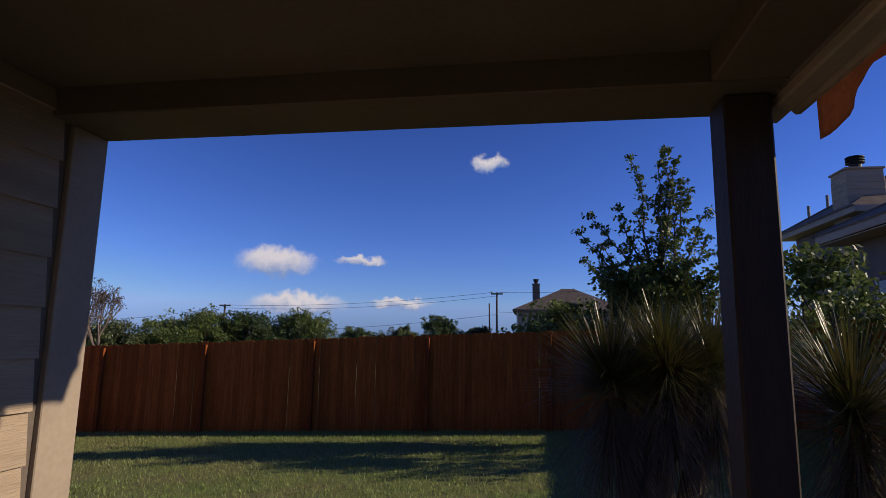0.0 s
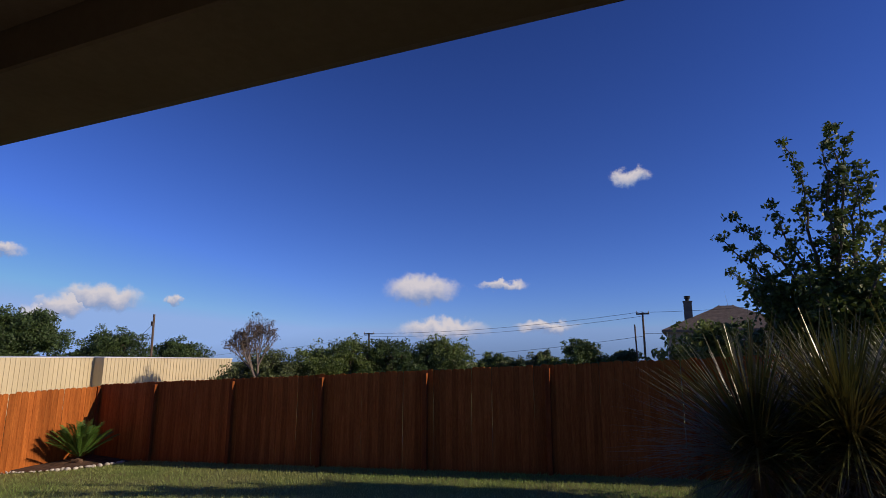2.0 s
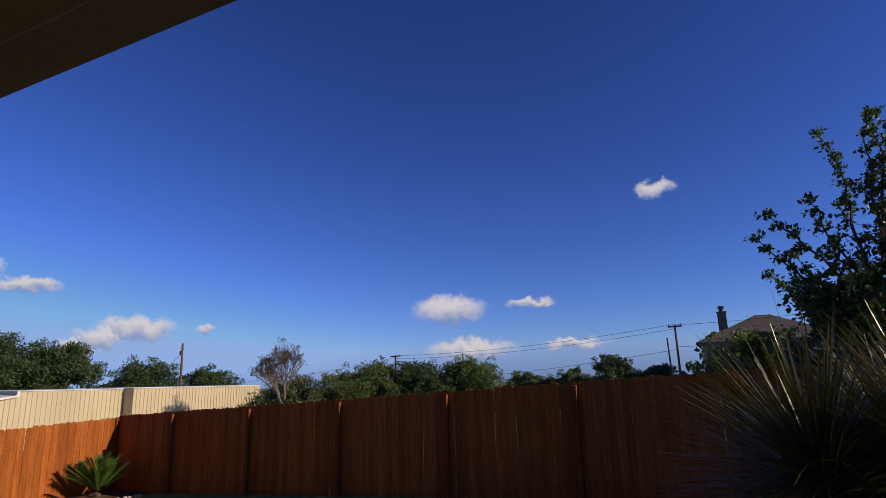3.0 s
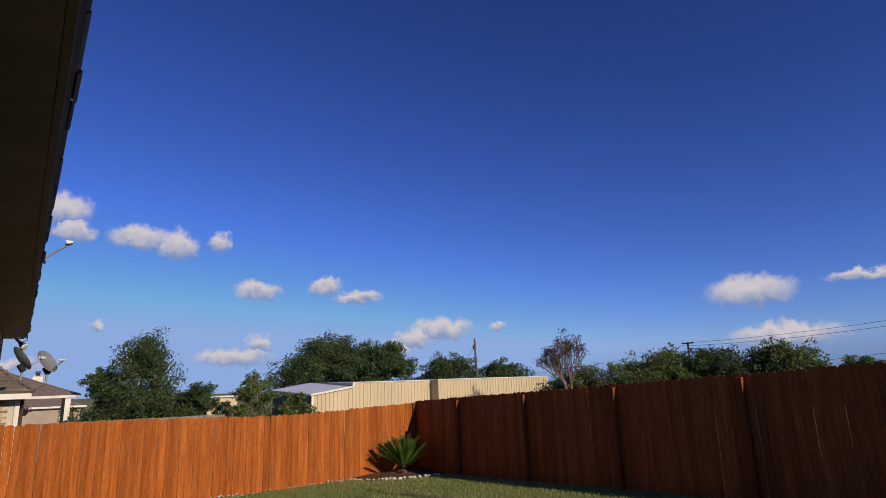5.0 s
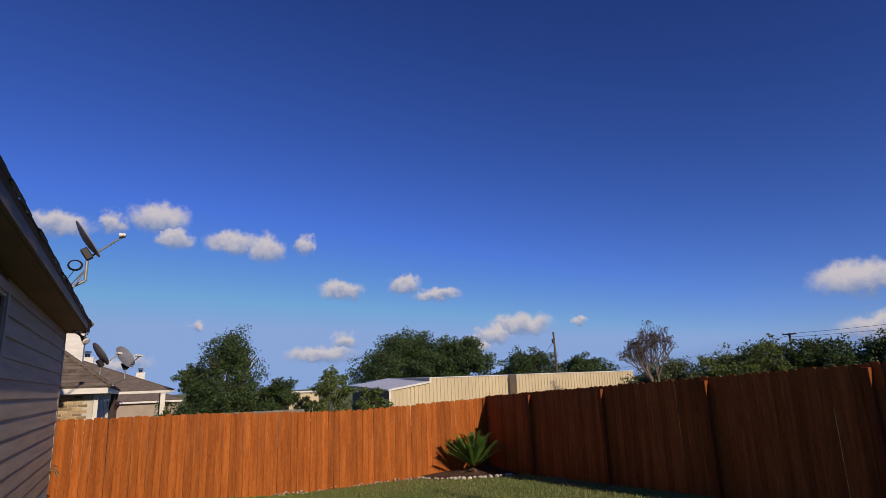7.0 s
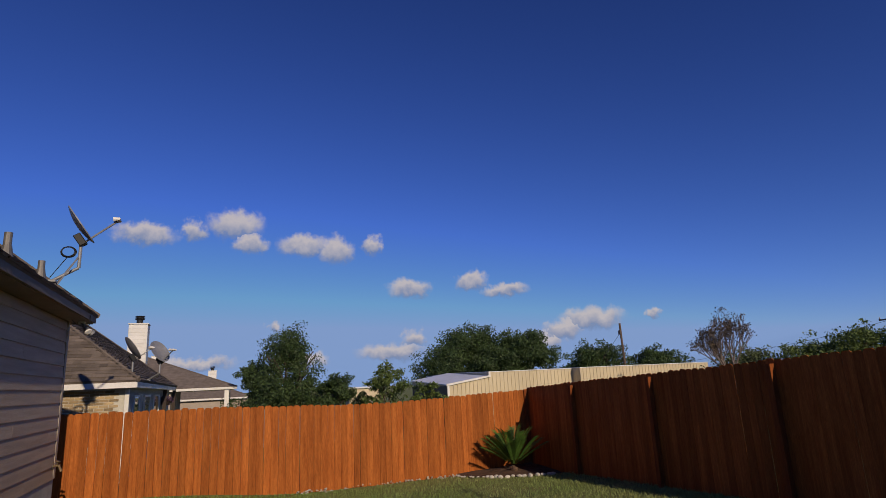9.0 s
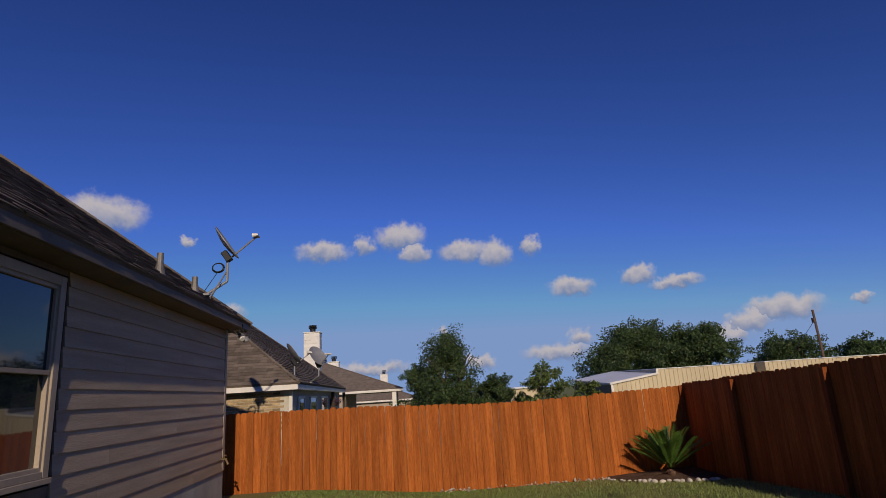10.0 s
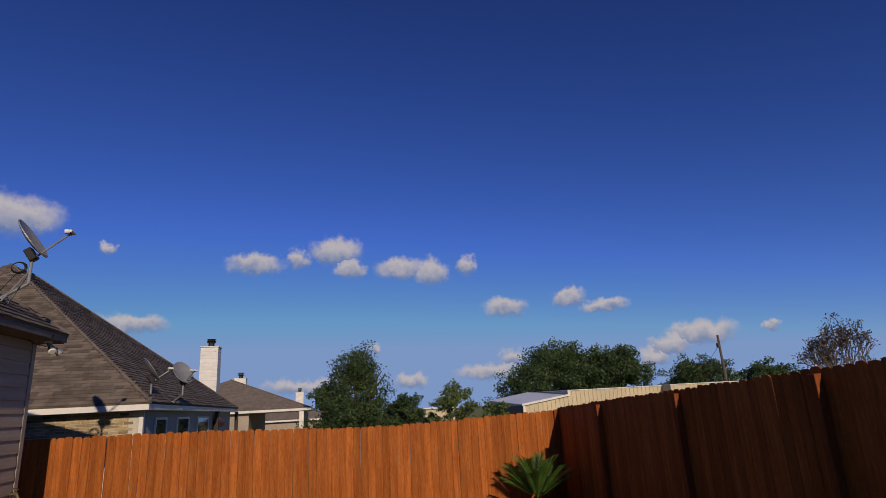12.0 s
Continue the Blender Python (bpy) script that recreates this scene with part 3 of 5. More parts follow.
FENCE_L, FENCE_B, FENCE_R = -12.78, 9.0, 6.2
build_fence("garden_fence", "orange-stained cedar picket fence in full evening sun", (FENCE_L, -11.0), (FENCE_L, FENCE_B), -0.50, -0.64, 1.235, 1.24, 11, 1, (), 0.93, dip=(0.125, 16.2, 2.6), slit=(0.0005, 0.003), rails=False)
build_fence("garden_fence", "dark red-stained cedar fence with square posts, backlit and in shade", (FENCE_L + 0.01, FENCE_B), (FENCE_R, FENCE_B), -0.64, 0.16, 1.27, 2.15, 12, -1,
            [0.0] + [1.99 + 2.42 * i for i in range(8)], 0.20, rails=False, slit=(0.003, 0.007))
build_fence("garden_fence", "red-stained cedar picket fence behind the shrubs", (FENCE_R, FENCE_B - 0.02), (FENCE_R, -6.0), 0.16, 0.3, 2.15, 2.16, 13, -1, (), 0.03)


build_fence("garden_fence", "weathered grey picket fence of a yard further off", (-33.0, 0.6), (-33.0, 9.5), -1.45, -1.45, 0.55, 0.5, 14, -1, (), 0.1, False, M_OLD_WOOD)


# ---- roof fittings, wall fittings ----
def dish(name, label, at, aim, r=0.34, mast=0.55, lnb=0.62, mat=None, coil=True, arm_up=0.42, foot_out=0.0):
    """A satellite dish: foot, bent mast, clamp, shallow oval reflector, feed arm with its receiver, cable."""
    ob = thing(name, label, "satellite dish")
    mat = mat or M_GREY_METAL
    aim = radians(aim)
    fwd = Vector((math.cos(aim), math.sin(aim), 0))
    base = Vector(at)
    elbow = base + fwd * foot_out + Vector((0, 0, mast * 0.35))
    head = elbow + Vector((0, 0, mast * 0.65))
    bm = bmesh.new()
    box_in(bm, (-0.07, -0.09, -0.01), (0.07, 0.09, 0.03), Matrix.Translation(base))
    bmesh.ops.bevel(bm, geom=list(bm.edges), offset=0.006, segments=1, affect="EDGES")
    part("foot", bm, mat, ob)
    bm = bmesh.new()
    tube_in(bm, base, elbow, 0.024, n=10)
    tube_in(bm, elbow, head, 0.024, n=10)
    part("mast", bm, mat, ob)
    if coil:
        bm = bmesh.new()
        side = Vector((-fwd.y, fwd.x, 0))
        tube_in(bm, base + side * 0.30 - Vector((0, 0, 0.02)), elbow + Vector((0, 0, mast * 0.3)), 0.011, n=6)
        tube_in(bm, base - side * 0.25 + fwd * 0.15 - Vector((0, 0, 0.08)), elbow + Vector((0, 0, mast * 0.3)), 0.011, n=6)
        part("brace", bm, mat, ob)
    tilt = Matrix.Translation(head) @ Matrix.Rotation(aim, 4, "Z") @ Matrix.Rotation(radians(-34), 4, "Y")
    # reflector: local +x looks at the sky
    bm = bmesh.new()
    rings, seg = 5, 28
    grid = []
    for i in range(rings + 1):
        q = i / rings
        grid.append([bm.verts.new((0.06 + 0.13 * r * q * q * 1.6, math.cos(u) * r * q * 0.92, math.sin(u) * r * q * 1.12 + r * 0.75)) for u in [2 * math.pi * k / seg for k in range(seg)]] if i else [bm.verts.new((0.06, 0, r * 0.75))])
    for k in range(seg):
        bm.faces.new((grid[0][0], grid[1][k], grid[1][(k + 1) % seg]))
        for i in range(1, rings):
            bm.faces.new((grid[i][k], grid[i + 1][k], grid[i + 1][(k + 1) % seg], grid[i][(k + 1) % seg]))
    bmesh.ops.recalc_face_normals(bm, faces=list(bm.faces))
    bmesh.ops.solidify(bm, geom=list(bm.faces), thickness=0.016)
    bmesh.ops.recalc_face_normals(bm, faces=list(bm.faces))
    bmesh.ops.transform(bm, matrix=tilt, verts=list(bm.verts))
    part("reflector", bm, mat, ob, "grey oval reflector")
    bm = bmesh.new()
    box_in(bm, (-0.06, -0.06, -0.08), (0.05, 0.06, 0.12), tilt)
    bmesh.ops.bevel(bm, geom=list(bm.edges), offset=0.012, segments=1, affect="EDGES")
    part("clamp", bm, M_BLACK, ob)
    tip = head + fwd * lnb + Vector((0, 0, arm_up * lnb))
    bm = bmesh.new()
    tube_in(bm, head - Vector((0, 0, 0.06)), tip, 0.016, n=8)
    arm = part("feed_arm", bm, mat, ob)
    bm = bmesh.new()
    back = (head + Vector((0, 0, 0.15)) - tip).normalized()
    side = Vector((-fwd.y, fwd.x, 0))
    for k in (-1, 1):
        tube_in(bm, tip + side * 0.055 * k, tip + side * 0.055 * k + back * 0.09 + Vector((0, 0, 0.03)), 0.026, 0.038, 10)
    tube_in(bm, tip - side * 0.09, tip + side * 0.09, 0.02, n=8)
    part("receiver", bm, M_WHITE, ob, "pale twin receiver")
    if coil:
        bm = bmesh.new()
        c = head - Vector((0, 0, 0.18)) - fwd * 0.16
        for turn in range(4):
            rr = 0.085 + 0.007 * turn
            ring = [c + Vector((math.cos(u) * rr * fwd.x, math.cos(u) * rr * fwd.y, math.sin(u) * rr * 0.85)) + side * 0.01 * turn for u in [2 * math.pi * k / 14 for k in range(15)]]
            for p, q in zip(ring, ring[1:]):
                tube_in(bm, p, q, 0.006, n=5, ends=False)
        tube_in(bm, c - Vector((0, 0, 0.08)), base + Vector((0.1, 0.02, 0.05)), 0.006, n=5)
        part("cable", bm, M_BLACK, ob, "coiled black cable")
    return ob


def vent_pipe(x, y, h, label, lean=0):
    z = EAVE_Z + PITCH * (EAVE_Y + 0.02 - y)
    ob = thing("vent_pipe", label, "vent pipe", group="plumbing vents on the roof")
    bm = bmesh.new()
    tube_in(bm, (x, y, z - 0.05), (x, y, z + h), 0.045, n=14)
    part("pipe", bm, M_GALV, ob, smooth=False)
    bm = bmesh.new()
    tube_in(bm, (x, y, z - 0.06), (x, y, z + 0.12), 0.085, 0.05, 14)
    part("flashing", bm, M_GALV, ob)
    return ob


def roof_z(y):
    return EAVE_Z + PITCH * (EAVE_Y + 0.02 - y)


vent_pipe(-8.42, -0.50, 0.28, "weathered grey vent pipe with flashing on the shingles")
vent_pipe(-9.71, -0.45, 0.24, "shorter grey vent pipe beside the satellite dish")
dish("satellite_dish", "grey satellite dish on a braced mast above the eaves", (-10.25, -0.46, roof_z(-0.46) + 0.02), 92, 0.31, 0.66, 0.50, foot_out=0.36, arm_up=0.75)


def flood_light(at):
    ob = thing("flood_light", "twin-lamp security floodlight under the eaves corner", "floodlight")
    x, y, z = at
    bm = bmesh.new()
    tube_in(bm, (x, y, z), (x, y, z - 0.03), 0.06, n=14)
    part("mount", bm, M_WHITE, ob)
    for k in (-1, 1):
        bm = bmesh.new()
        a, b = Vector((x + 0.03 * k, y, z - 0.03)), Vector((x + 0.09 * k, y + 0.07, z - 0.11))
        tube_in(bm, a, b, 0.02, n=8)
        tube_in(bm, b, b + (b - a) * 0.9, 0.03, 0.062, 14)
        lamp = part("lamp", bm, M_GREY_METAL, ob)
        bm = bmesh.new()
        e = b + (b - a) * 0.9
        tube_in(bm, e, e + (b - a) * 0.12, 0.060, 0.045, 14)
        part("lens", bm, M_WHITE, lamp, "frosted lamp glass")


flood_light((HOUSE_L + 0.02, WALL_Y + 0.2, EAVE_Z - 0.13))


def hose_tap(x, z):
    ob = thing("hose_tap", "weathered brass hose tap by the corner board", "tap")
    y = WALL_Y + 0.03
    bm = bmesh.new()
    tube_in(bm, (x, y - 0.03, z), (x, y + 0.09, z), 0.016, n=10)
    tube_in(bm, (x, y + 0.07, z), (x, y + 0.11, z - 0.09), 0.018, 0.021, 10)
    part("spout", bm, M_BRASS, ob)
    bm = bmesh.new()
    tube_in(bm, (x, y + 0.04, z), (x, y + 0.05, z + 0.06), 0.008, n=8)
    tube_in(bm, (x, y + 0.05, z + 0.06), (x, y + 0.055, z + 0.072), 0.038, n=12)
    part("handle", bm, M_BRASS, ob)
    bm = bmesh.new()
    tube_in(bm, (x, y - 0.012, z), (x, y, z), 0.04, n=12)
    part("flange", bm, M_GALV, ob)


hose_tap(HOUSE_L + 0.16, 0.50)


def loose_cable():
    """A black cable that droops below the eaves by the corner."""
    y = EAVE_Y - 0.02
    pts = [Vector((HOUSE_L + 0.25, y + 0.024, EAVE_Z - 0.05)), Vector((HOUSE_L + 0.24, y + 0.03, EAVE_Z - 0.2)), Vector((HOUSE_L + 0.32, y - 0.03, EAVE_Z - 0.25)), Vector((HOUSE_L + 0.5, y - 0.12, EAVE_Z - 0.22)), Vector((HOUSE_L + 0.6, y - 0.16, EAVE_Z - 0.165))]
    wire("eaves_cable", pts, 0.007, M_BLACK, "loose black cable drooping under the eaves", "cable")


loose_cable()


# ---- the shade on the open side of the porch ----
def porch_shade():
    ob = thing("porch_shade", "painted shade rail with a short rust-coloured cloth valance outside the beam", "shade")
    child_box("headrail", ob, (1.824, -4.0, 2.60), (1.90, -0.38, 2.70), M_TRIM, bevel=0.012)
    child_box("roller", ob, (1.904, -3.95, 2.545), (1.95, -0.44, 2.60), M_TRIM, bevel=0.015)
    child_box("lower_rail", ob, (1.826, -4.0, 2.548), (1.90, -0.36, 2.592), M_TRIM, bevel=0.008)
    for y in (-0.54, -2.3, -3.8):
        bm = bmesh.new()
        box_in(bm, (1.822, y - 0.03, 2.592), (1.912, y + 0.03, 2.76))
        for k in range(4):
            tube_in(bm, (1.815, y, 2.64 + 0.03 * k), (1.83, y, 2.64 + 0.03 * k), 0.006, n=8)
        part("bracket", bm, M_TRIM, ob, "drilled metal bracket")
    # cloth, wavy along its lower edge, with a pointed corner where it ends
    bm = bmesh.new()
    n, m = 90, 6
    grid = []
    for i in range(n + 1):
        y = -0.53 - 3.3 * i / n
        drop = 0.075 + 0.030 * math.cos(i * 0.42 - 1.2) + 0.055 * math.exp(-i / 3.0)
        grid.append([bm.verts.new((1.955 + 0.02 * math.sin(i * 0.5) * j / m + 0.004 * math.sin(i * 1.7), y, 2.565 - drop * j / m)) for j in range(m + 1)])
    for i in range(n):
        for j in range(m):
            bm.faces.new((grid[i][j], grid[i + 1][j], grid[i + 1][j + 1], grid[i][j + 1]))
    bmesh.ops.solidify(bm, geom=list(bm.faces), thickness=0.002)
    part("valance", bm, M_CLOTH, ob, "rust-coloured cloth with a wavy hem", smooth=True)


porch_shade()


# ---- plants ----
def blade_strip(verts, faces, root, way, length, width, droop, up_hint=Vector((0, 0, 1)), n=4, fold=0.25):
    """A long tapering leaf, folded along its midrib, bending down by droop."""
    way = way.normalized()
    side = way.cross(up_hint)
    if side.length < 1e-3:
        side = Vector((1, 0, 0))
    side.normalize()
    base = len(verts)
    for i in range(n + 1):
        f = i / n
        p = root + way * length * f + Vector((0, 0, -droop * length * f * f))
        w = width * (1 - f) ** 0.6 * (0.6 + 0.4 * min(1, f * 6)) if i < n else 0.001
        lift = Vector((0, 0, fold * w))
        verts += [tuple(p - side * w + lift), tuple(p), tuple(p + side * w + lift)]
    for i in range(n):
        b = base + 3 * i
        faces += [(b, b + 1, b + 4, b + 3), (b + 1, b + 2, b + 5, b + 4)]


def yucca(at, heads, seed, label):
    rng = random.Random(seed)
    ob = thing("yucca", label, "yucca plant", group="yuccas beside the porch")
    base = Vector(at)
    for hx, hy, hz, r in heads:
        top = base + Vector((hx, hy, hz))
        bm = bmesh.new()
        prev, steps = base + Vector((hx * 0.3, hy * 0.3, -0.05)), 5
        for i in range(1, steps + 1):
            p = (base + Vector((hx * 0.3, hy * 0.3, -0.05))).lerp(top, i / steps) + Vector((rng.uniform(-0.02, 0.02), rng.uniform(-0.02, 0.02), 0))
            tube_in(bm, prev, p, 0.11 - 0.008 * i, 0.10 - 0.008 * i, 9)
            prev = p
        part("trunk", bm, M_BARK, ob)
        verts, faces = [], []
        for i in range(760):
            az = rng.uniform(0, 2 * math.pi)
            el = math.asin(rng.uniform(-0.15, 1.0))
            way = Vector((math.cos(az) * math.cos(el), math.sin(az) * math.cos(el), math.sin(el)))
            blade_strip(verts, faces, top + way * 0.05 + Vector((0, 0, rng.uniform(-0.12, 0.05))), way, r * rng.uniform(0.7, 1.15), 0.0062, rng.uniform(0.0, 0.16) + max(0, 0.25 - el) * 0.25)
        me = new("leaves", raw_mesh("leaves", verts, faces, M_YUCCA))
        me.parent = ob
        tagged(me, "stiff narrow green leaves", "", "", "stuff")
        verts, faces = [], []
        for i in range(480):
            az = rng.uniform(0, 2 * math.pi)
            el = rng.uniform(-1.3, 0.05)
            way = Vector((math.cos(az) * math.cos(el), math.sin(az) * math.cos(el), math.sin(el)))
            blade_strip(verts, faces, top + Vector((0, 0, rng.uniform(-0.45, -0.05))), way, r * rng.uniform(0.55, 1.15), 0.0042, rng.uniform(0.1, 0.6))
        me = new("dry_leaves", raw_mesh("dry_leaves", verts, faces, M_YUCCA_DRY))
        me.parent = ob
        tagged(me, "withered hanging leaves", "", "", "stuff")
    return ob


yucca((1.78, 1.75, 0.2), ((-0.22, 0.1, 1.26, 0.62), (0.14, -0.05, 1.36, 0.52), (0.5, 0.2, 1.38, 0.54), (0.1, 0.45, 1.32, 0.54)), 21, "tall yucca with stiff sword leaves and a dry skirt")
yucca((2.98, 1.5, 0.25), ((0.0, 0.0, 1.10, 0.72), (0.35, -0.4, 0.90, 0.66)), 22, "broad yucca with stiff leaves and a dry skirt by the post")


def sago(at):
    rng = random.Random(31)
    ob = thing("sago_palm", "young green sago palm in the mulch bed by the fence corner", "palm")
    c = Vector(at)
    bm = bmesh.new()
    bmesh.ops.create_icosphere(bm, subdivisions=2, radius=0.075, matrix=Matrix.Translation(c + Vector((0, 0, 0.02))) @ Matrix.Diagonal((1, 1, 1.1, 1)))
    for v in bm.verts:
        v.co += (v.co - c).normalized() * rng.uniform(-0.015, 0.03)
    part("trunk", bm, M_SOIL, ob, "shaggy brown trunk")
    for k in range(46):
        az = k * 2.399 + rng.uniform(-0.15, 0.15)
        el = radians(rng.uniform(36, 60) if k % 3 else rng.uniform(60, 86))
        length = rng.uniform(0.68, 0.84)
        out = Vector((math.cos(az), math.sin(az), 0))
        pts = []
        for i in range(13):
            f = i / 12
            e = el - 0.28 * f * f
            p = (pts[-1] if pts else c + Vector((0, 0, 0.10))) + (out * math.cos(e) + Vector((0, 0, math.sin(e)))) * length / 12
            pts.append(p)
        verts, faces = [], []
        side = Vector((-out.y, out.x, 0))
        for i in range(1, 13):
            p, q = pts[i - 1], pts[i]
            b = len(verts)
            verts += [tuple(p - side * 0.004), tuple(p + side * 0.004), tuple(q + side * 0.004), tuple(q - side * 0.004)]
            faces.append((b, b + 1, b + 2, b + 3))
            if i < 3:
                continue
            tang = (q - p).normalized()
            up = side.cross(tang)
            for s in (-1, 1):
                for half in (0.0, 0.2, 0.4, 0.6, 0.8):
                    root = p.lerp(q, half)
                    f = i / 12
                    ll = 0.15 * min(1, 0.3 + f)
                    way = (side * s * 0.75 + tang * 0.7 + up * 0.25).normalized()
                    b = len(verts)
                    wv = tang * 0.0075
                    verts += [tuple(root - wv), tuple(root + wv), tuple(root + way * ll)]
                    faces.append((b, b + 1, b + 2))
        fr = new("frond", raw_mesh("frond", verts, faces, M_SAGO))
        fr.parent = ob
    return ob


sago((-12.1, 8.15, 0.08 + fall(-12.1)))


def planting_bed():
    bm = bmesh.new()
    c = Vector((FENCE_L + 0.03, FENCE_B - 0.05, 0.03))
    centre = bm.verts.new(c + Vector((0.02, -0.02, 0.10)))
    rows = []
    for r in range(1, 9):
        ring = []
        for k in range(19):
            a = radians(-90 + 90 * k / 18)
            p = c + Vector((math.cos(a) * 1.5, math.sin(a) * 1.9, 0)) * (r / 8)
            ring.append(bm.verts.new((p.x, p.y, 0.115 - 0.07 * (r / 8) ** 2 + 0.018 * noise.noise((p.x * 5, p.y * 5, 1)))))
        rows.append(ring)
    for k in range(18):
        bm.faces.new((centre, rows[0][k], rows[0][k + 1]))
        for r in range(7):
            bm.faces.new((rows[r][k], rows[r + 1][k], rows[r + 1][k + 1], rows[r][k + 1]))
    bed = tagged(new("planting_bed", mesh_of("planting_bed", bm, M_SOIL)), "low corner bed of dark bark mulch", "flower bed", "", "structure")
    settle(bed, -12.2)
    rng = random.Random(4)
    shapes = []
    for k in range(5):
        b = bmesh.new()
        bmesh.ops.create_icosphere(b, subdivisions=2, radius=0.075)
        for v in b.verts:
            v.co *= 1 + 0.22 * noise.noise(v.co * 14 + Vector((k * 7, 0, 0)))
            v.co.z *= 0.72
        shapes.append(mesh_of("edging_stone", b, M_ROCK, True))
    n = 21
    for k in range(n):
        a = radians(-84 + 74 * (k + rng.uniform(-0.25, 0.25)) / (n - 1))
        p = c + Vector((math.cos(a) * 1.56, math.sin(a) * 1.96, 0))
        ob = new("edging_stone", shapes[k % 5])
        ob.matrix_basis = Matrix.Translation((p.x + rng.gauss(0, 0.025), p.y + rng.gauss(0, 0.025), 0.05 + fall(p.x))) @ Matrix.Rotation(rng.uniform(0, 6), 4, "Z") @ Matrix.Diagonal((rng.uniform(0.7, 1.15), rng.uniform(0.55, 0.85), rng.uniform(0.5, 0.9), 1)) @ Matrix.Scale(0.55 if k < 8 else 1.0, 4)
        tagged(ob, "rounded pale limestone edging the mulch bed", "stone", "stones round the bed")


planting_bed()


def limb_tree(rng, base, height, spread, r0, bm, depth=4, lean=0.0, tips=None, splits=(2, 3), fork=0.3):
    """A tapered trunk that forks into limbs; gathers the tips."""
    def grow(p, way, length, r, d):
        q = p + way * length
        tube_in(bm, p, q, r, r * 0.68, 7 if d > 1 else 4, ends=False)
        if d == 0:
            tips.append(q)
            return
        if d <= 2:
            tips.append(q)
        for k in range(rng.choice(splits)):
            a = rng.uniform(0, 2 * math.pi)
            side = Vector((math.cos(a), math.sin(a), rng.uniform(-0.1, 0.35))) * spread
            grow(q, (way + side).normalized(), length * rng.uniform(0.62, 0.9), r * 0.64, d - 1)
        if d > 1:
            grow(q, (way + Vector((rng.uniform(-0.15, 0.15), rng.uniform(-0.15, 0.15), 0.2))).normalized(), length * 0.85, r * 0.66, d - 1)
    grow(Vector(base), Vector((lean, 0, 1)).normalized(), height * fork, r0, depth)


def leaf_cloud(rng, centres, radius, count, size, mat, name="crown"):
    """Many small folded leaves about the centres, in one mesh."""
    c = np.array([tuple(p) for p in centres])
    g = np.random.default_rng(rng.randrange(10 ** 6))
    pick = g.integers(0, len(c), count)
    off = g.normal(0, 1, (count, 3))
    off /= np.linalg.norm(off, axis=1)[:, None]
    off *= radius * g.random((count, 1)) ** 0.5
    off[:, 2] *= 0.75
    p = c[pick] + off
    d1 = g.normal(0, 1, (count, 3))
    d1 /= np.linalg.norm(d1, axis=1)[:, None]
    d2 = np.cross(d1, g.normal(0, 1, (count, 3)))
    d2 /= np.linalg.norm(d2, axis=1)[:, None]
    s = size * g.uniform(0.6, 1.3, (count, 1))
    v = np.stack([p - d1 * s, p + d2 * s * 0.55, p + d1 * s, p - d2 * s * 0.55], 1)
    me = bpy.data.meshes.new(name)
    me.vertices.add(4 * count)
    me.vertices.foreach_set("co", v.ravel())
    me.loops.add(4 * count)
    me.loops.foreach_set("vertex_index", np.arange(4 * count))
    me.polygons.add(count)
    me.polygons.foreach_set("loop_start", np.arange(0, 4 * count, 4))
    me.materials.append(mat)
    me.update()
    me.validate()
    return me


def broad_tree(at, height, width, mat, seed, label, leaves=9000, leaf=0.16, lobes=26, trunk=0.25, low=0.25, group="", clump=0.125, peak=0.0):
    """A tree whose crown is a heap of uneven lobes of leaves, on a forked trunk."""
    rng = random.Random(seed)
    ob = thing("tree", label, "tree", group=group)
    base = Vector(at)
    bm = bmesh.new()
    tips = []
    limb_tree(rng, base - Vector((0, 0, 0.2)), height * 0.85, 0.55, trunk, bm, 3, 0, tips, (2, 2), 0.32)
    for v in bm.verts:
        f = max(0, v.co.z - base.z) / height
        v.co.x = base.x + (v.co.x - base.x) * (0.35 + 0.35 * f) * width / height * 1.6
        v.co.y = base.y + (v.co.y - base.y) * (0.35 + 0.35 * f) * width / height * 1.6
        v.co.z = min(v.co.z, base.z + height * 0.86)
    part("trunk", bm, M_BARK, ob)
    centres = []
    for k in range(lobes):
        a = rng.uniform(0, 2 * math.pi)
        f = min(0.92, rng.random())
        prof = math.sin(math.pi * (0.16 + 0.80 * f)) if not peak else (1 - f) ** peak * 0.9 + 0.12
        rr = width / 2 * prof * rng.uniform(0.45, 1.0)
        centres.append(base + Vector((math.cos(a) * rr, math.sin(a) * rr, height * (low + (1 - low) * f * 0.93))))
    for f in (0.3, 0.45, 0.6, 0.72, 0.84, 0.95) if peak else (0.3, 0.45, 0.6, 0.72, 0.84):
        centres.append(base + Vector((rng.gauss(0, 0.05) * width, rng.gauss(0, 0.05) * width, height * (low + (1 - low) * f * 0.93))))
    subs = []
    for q in centres:
        for j in range(11):
            subs.append(q + Vector((rng.gauss(0, 1), rng.gauss(0, 1), rng.gauss(0, 0.8))) * width * 0.066)
    cr = new("crown", leaf_cloud(rng, subs, width * clump * 0.55, leaves, leaf, mat))
    cr.parent = ob
    tagged(cr, "", "", "", "stuff")
    return ob


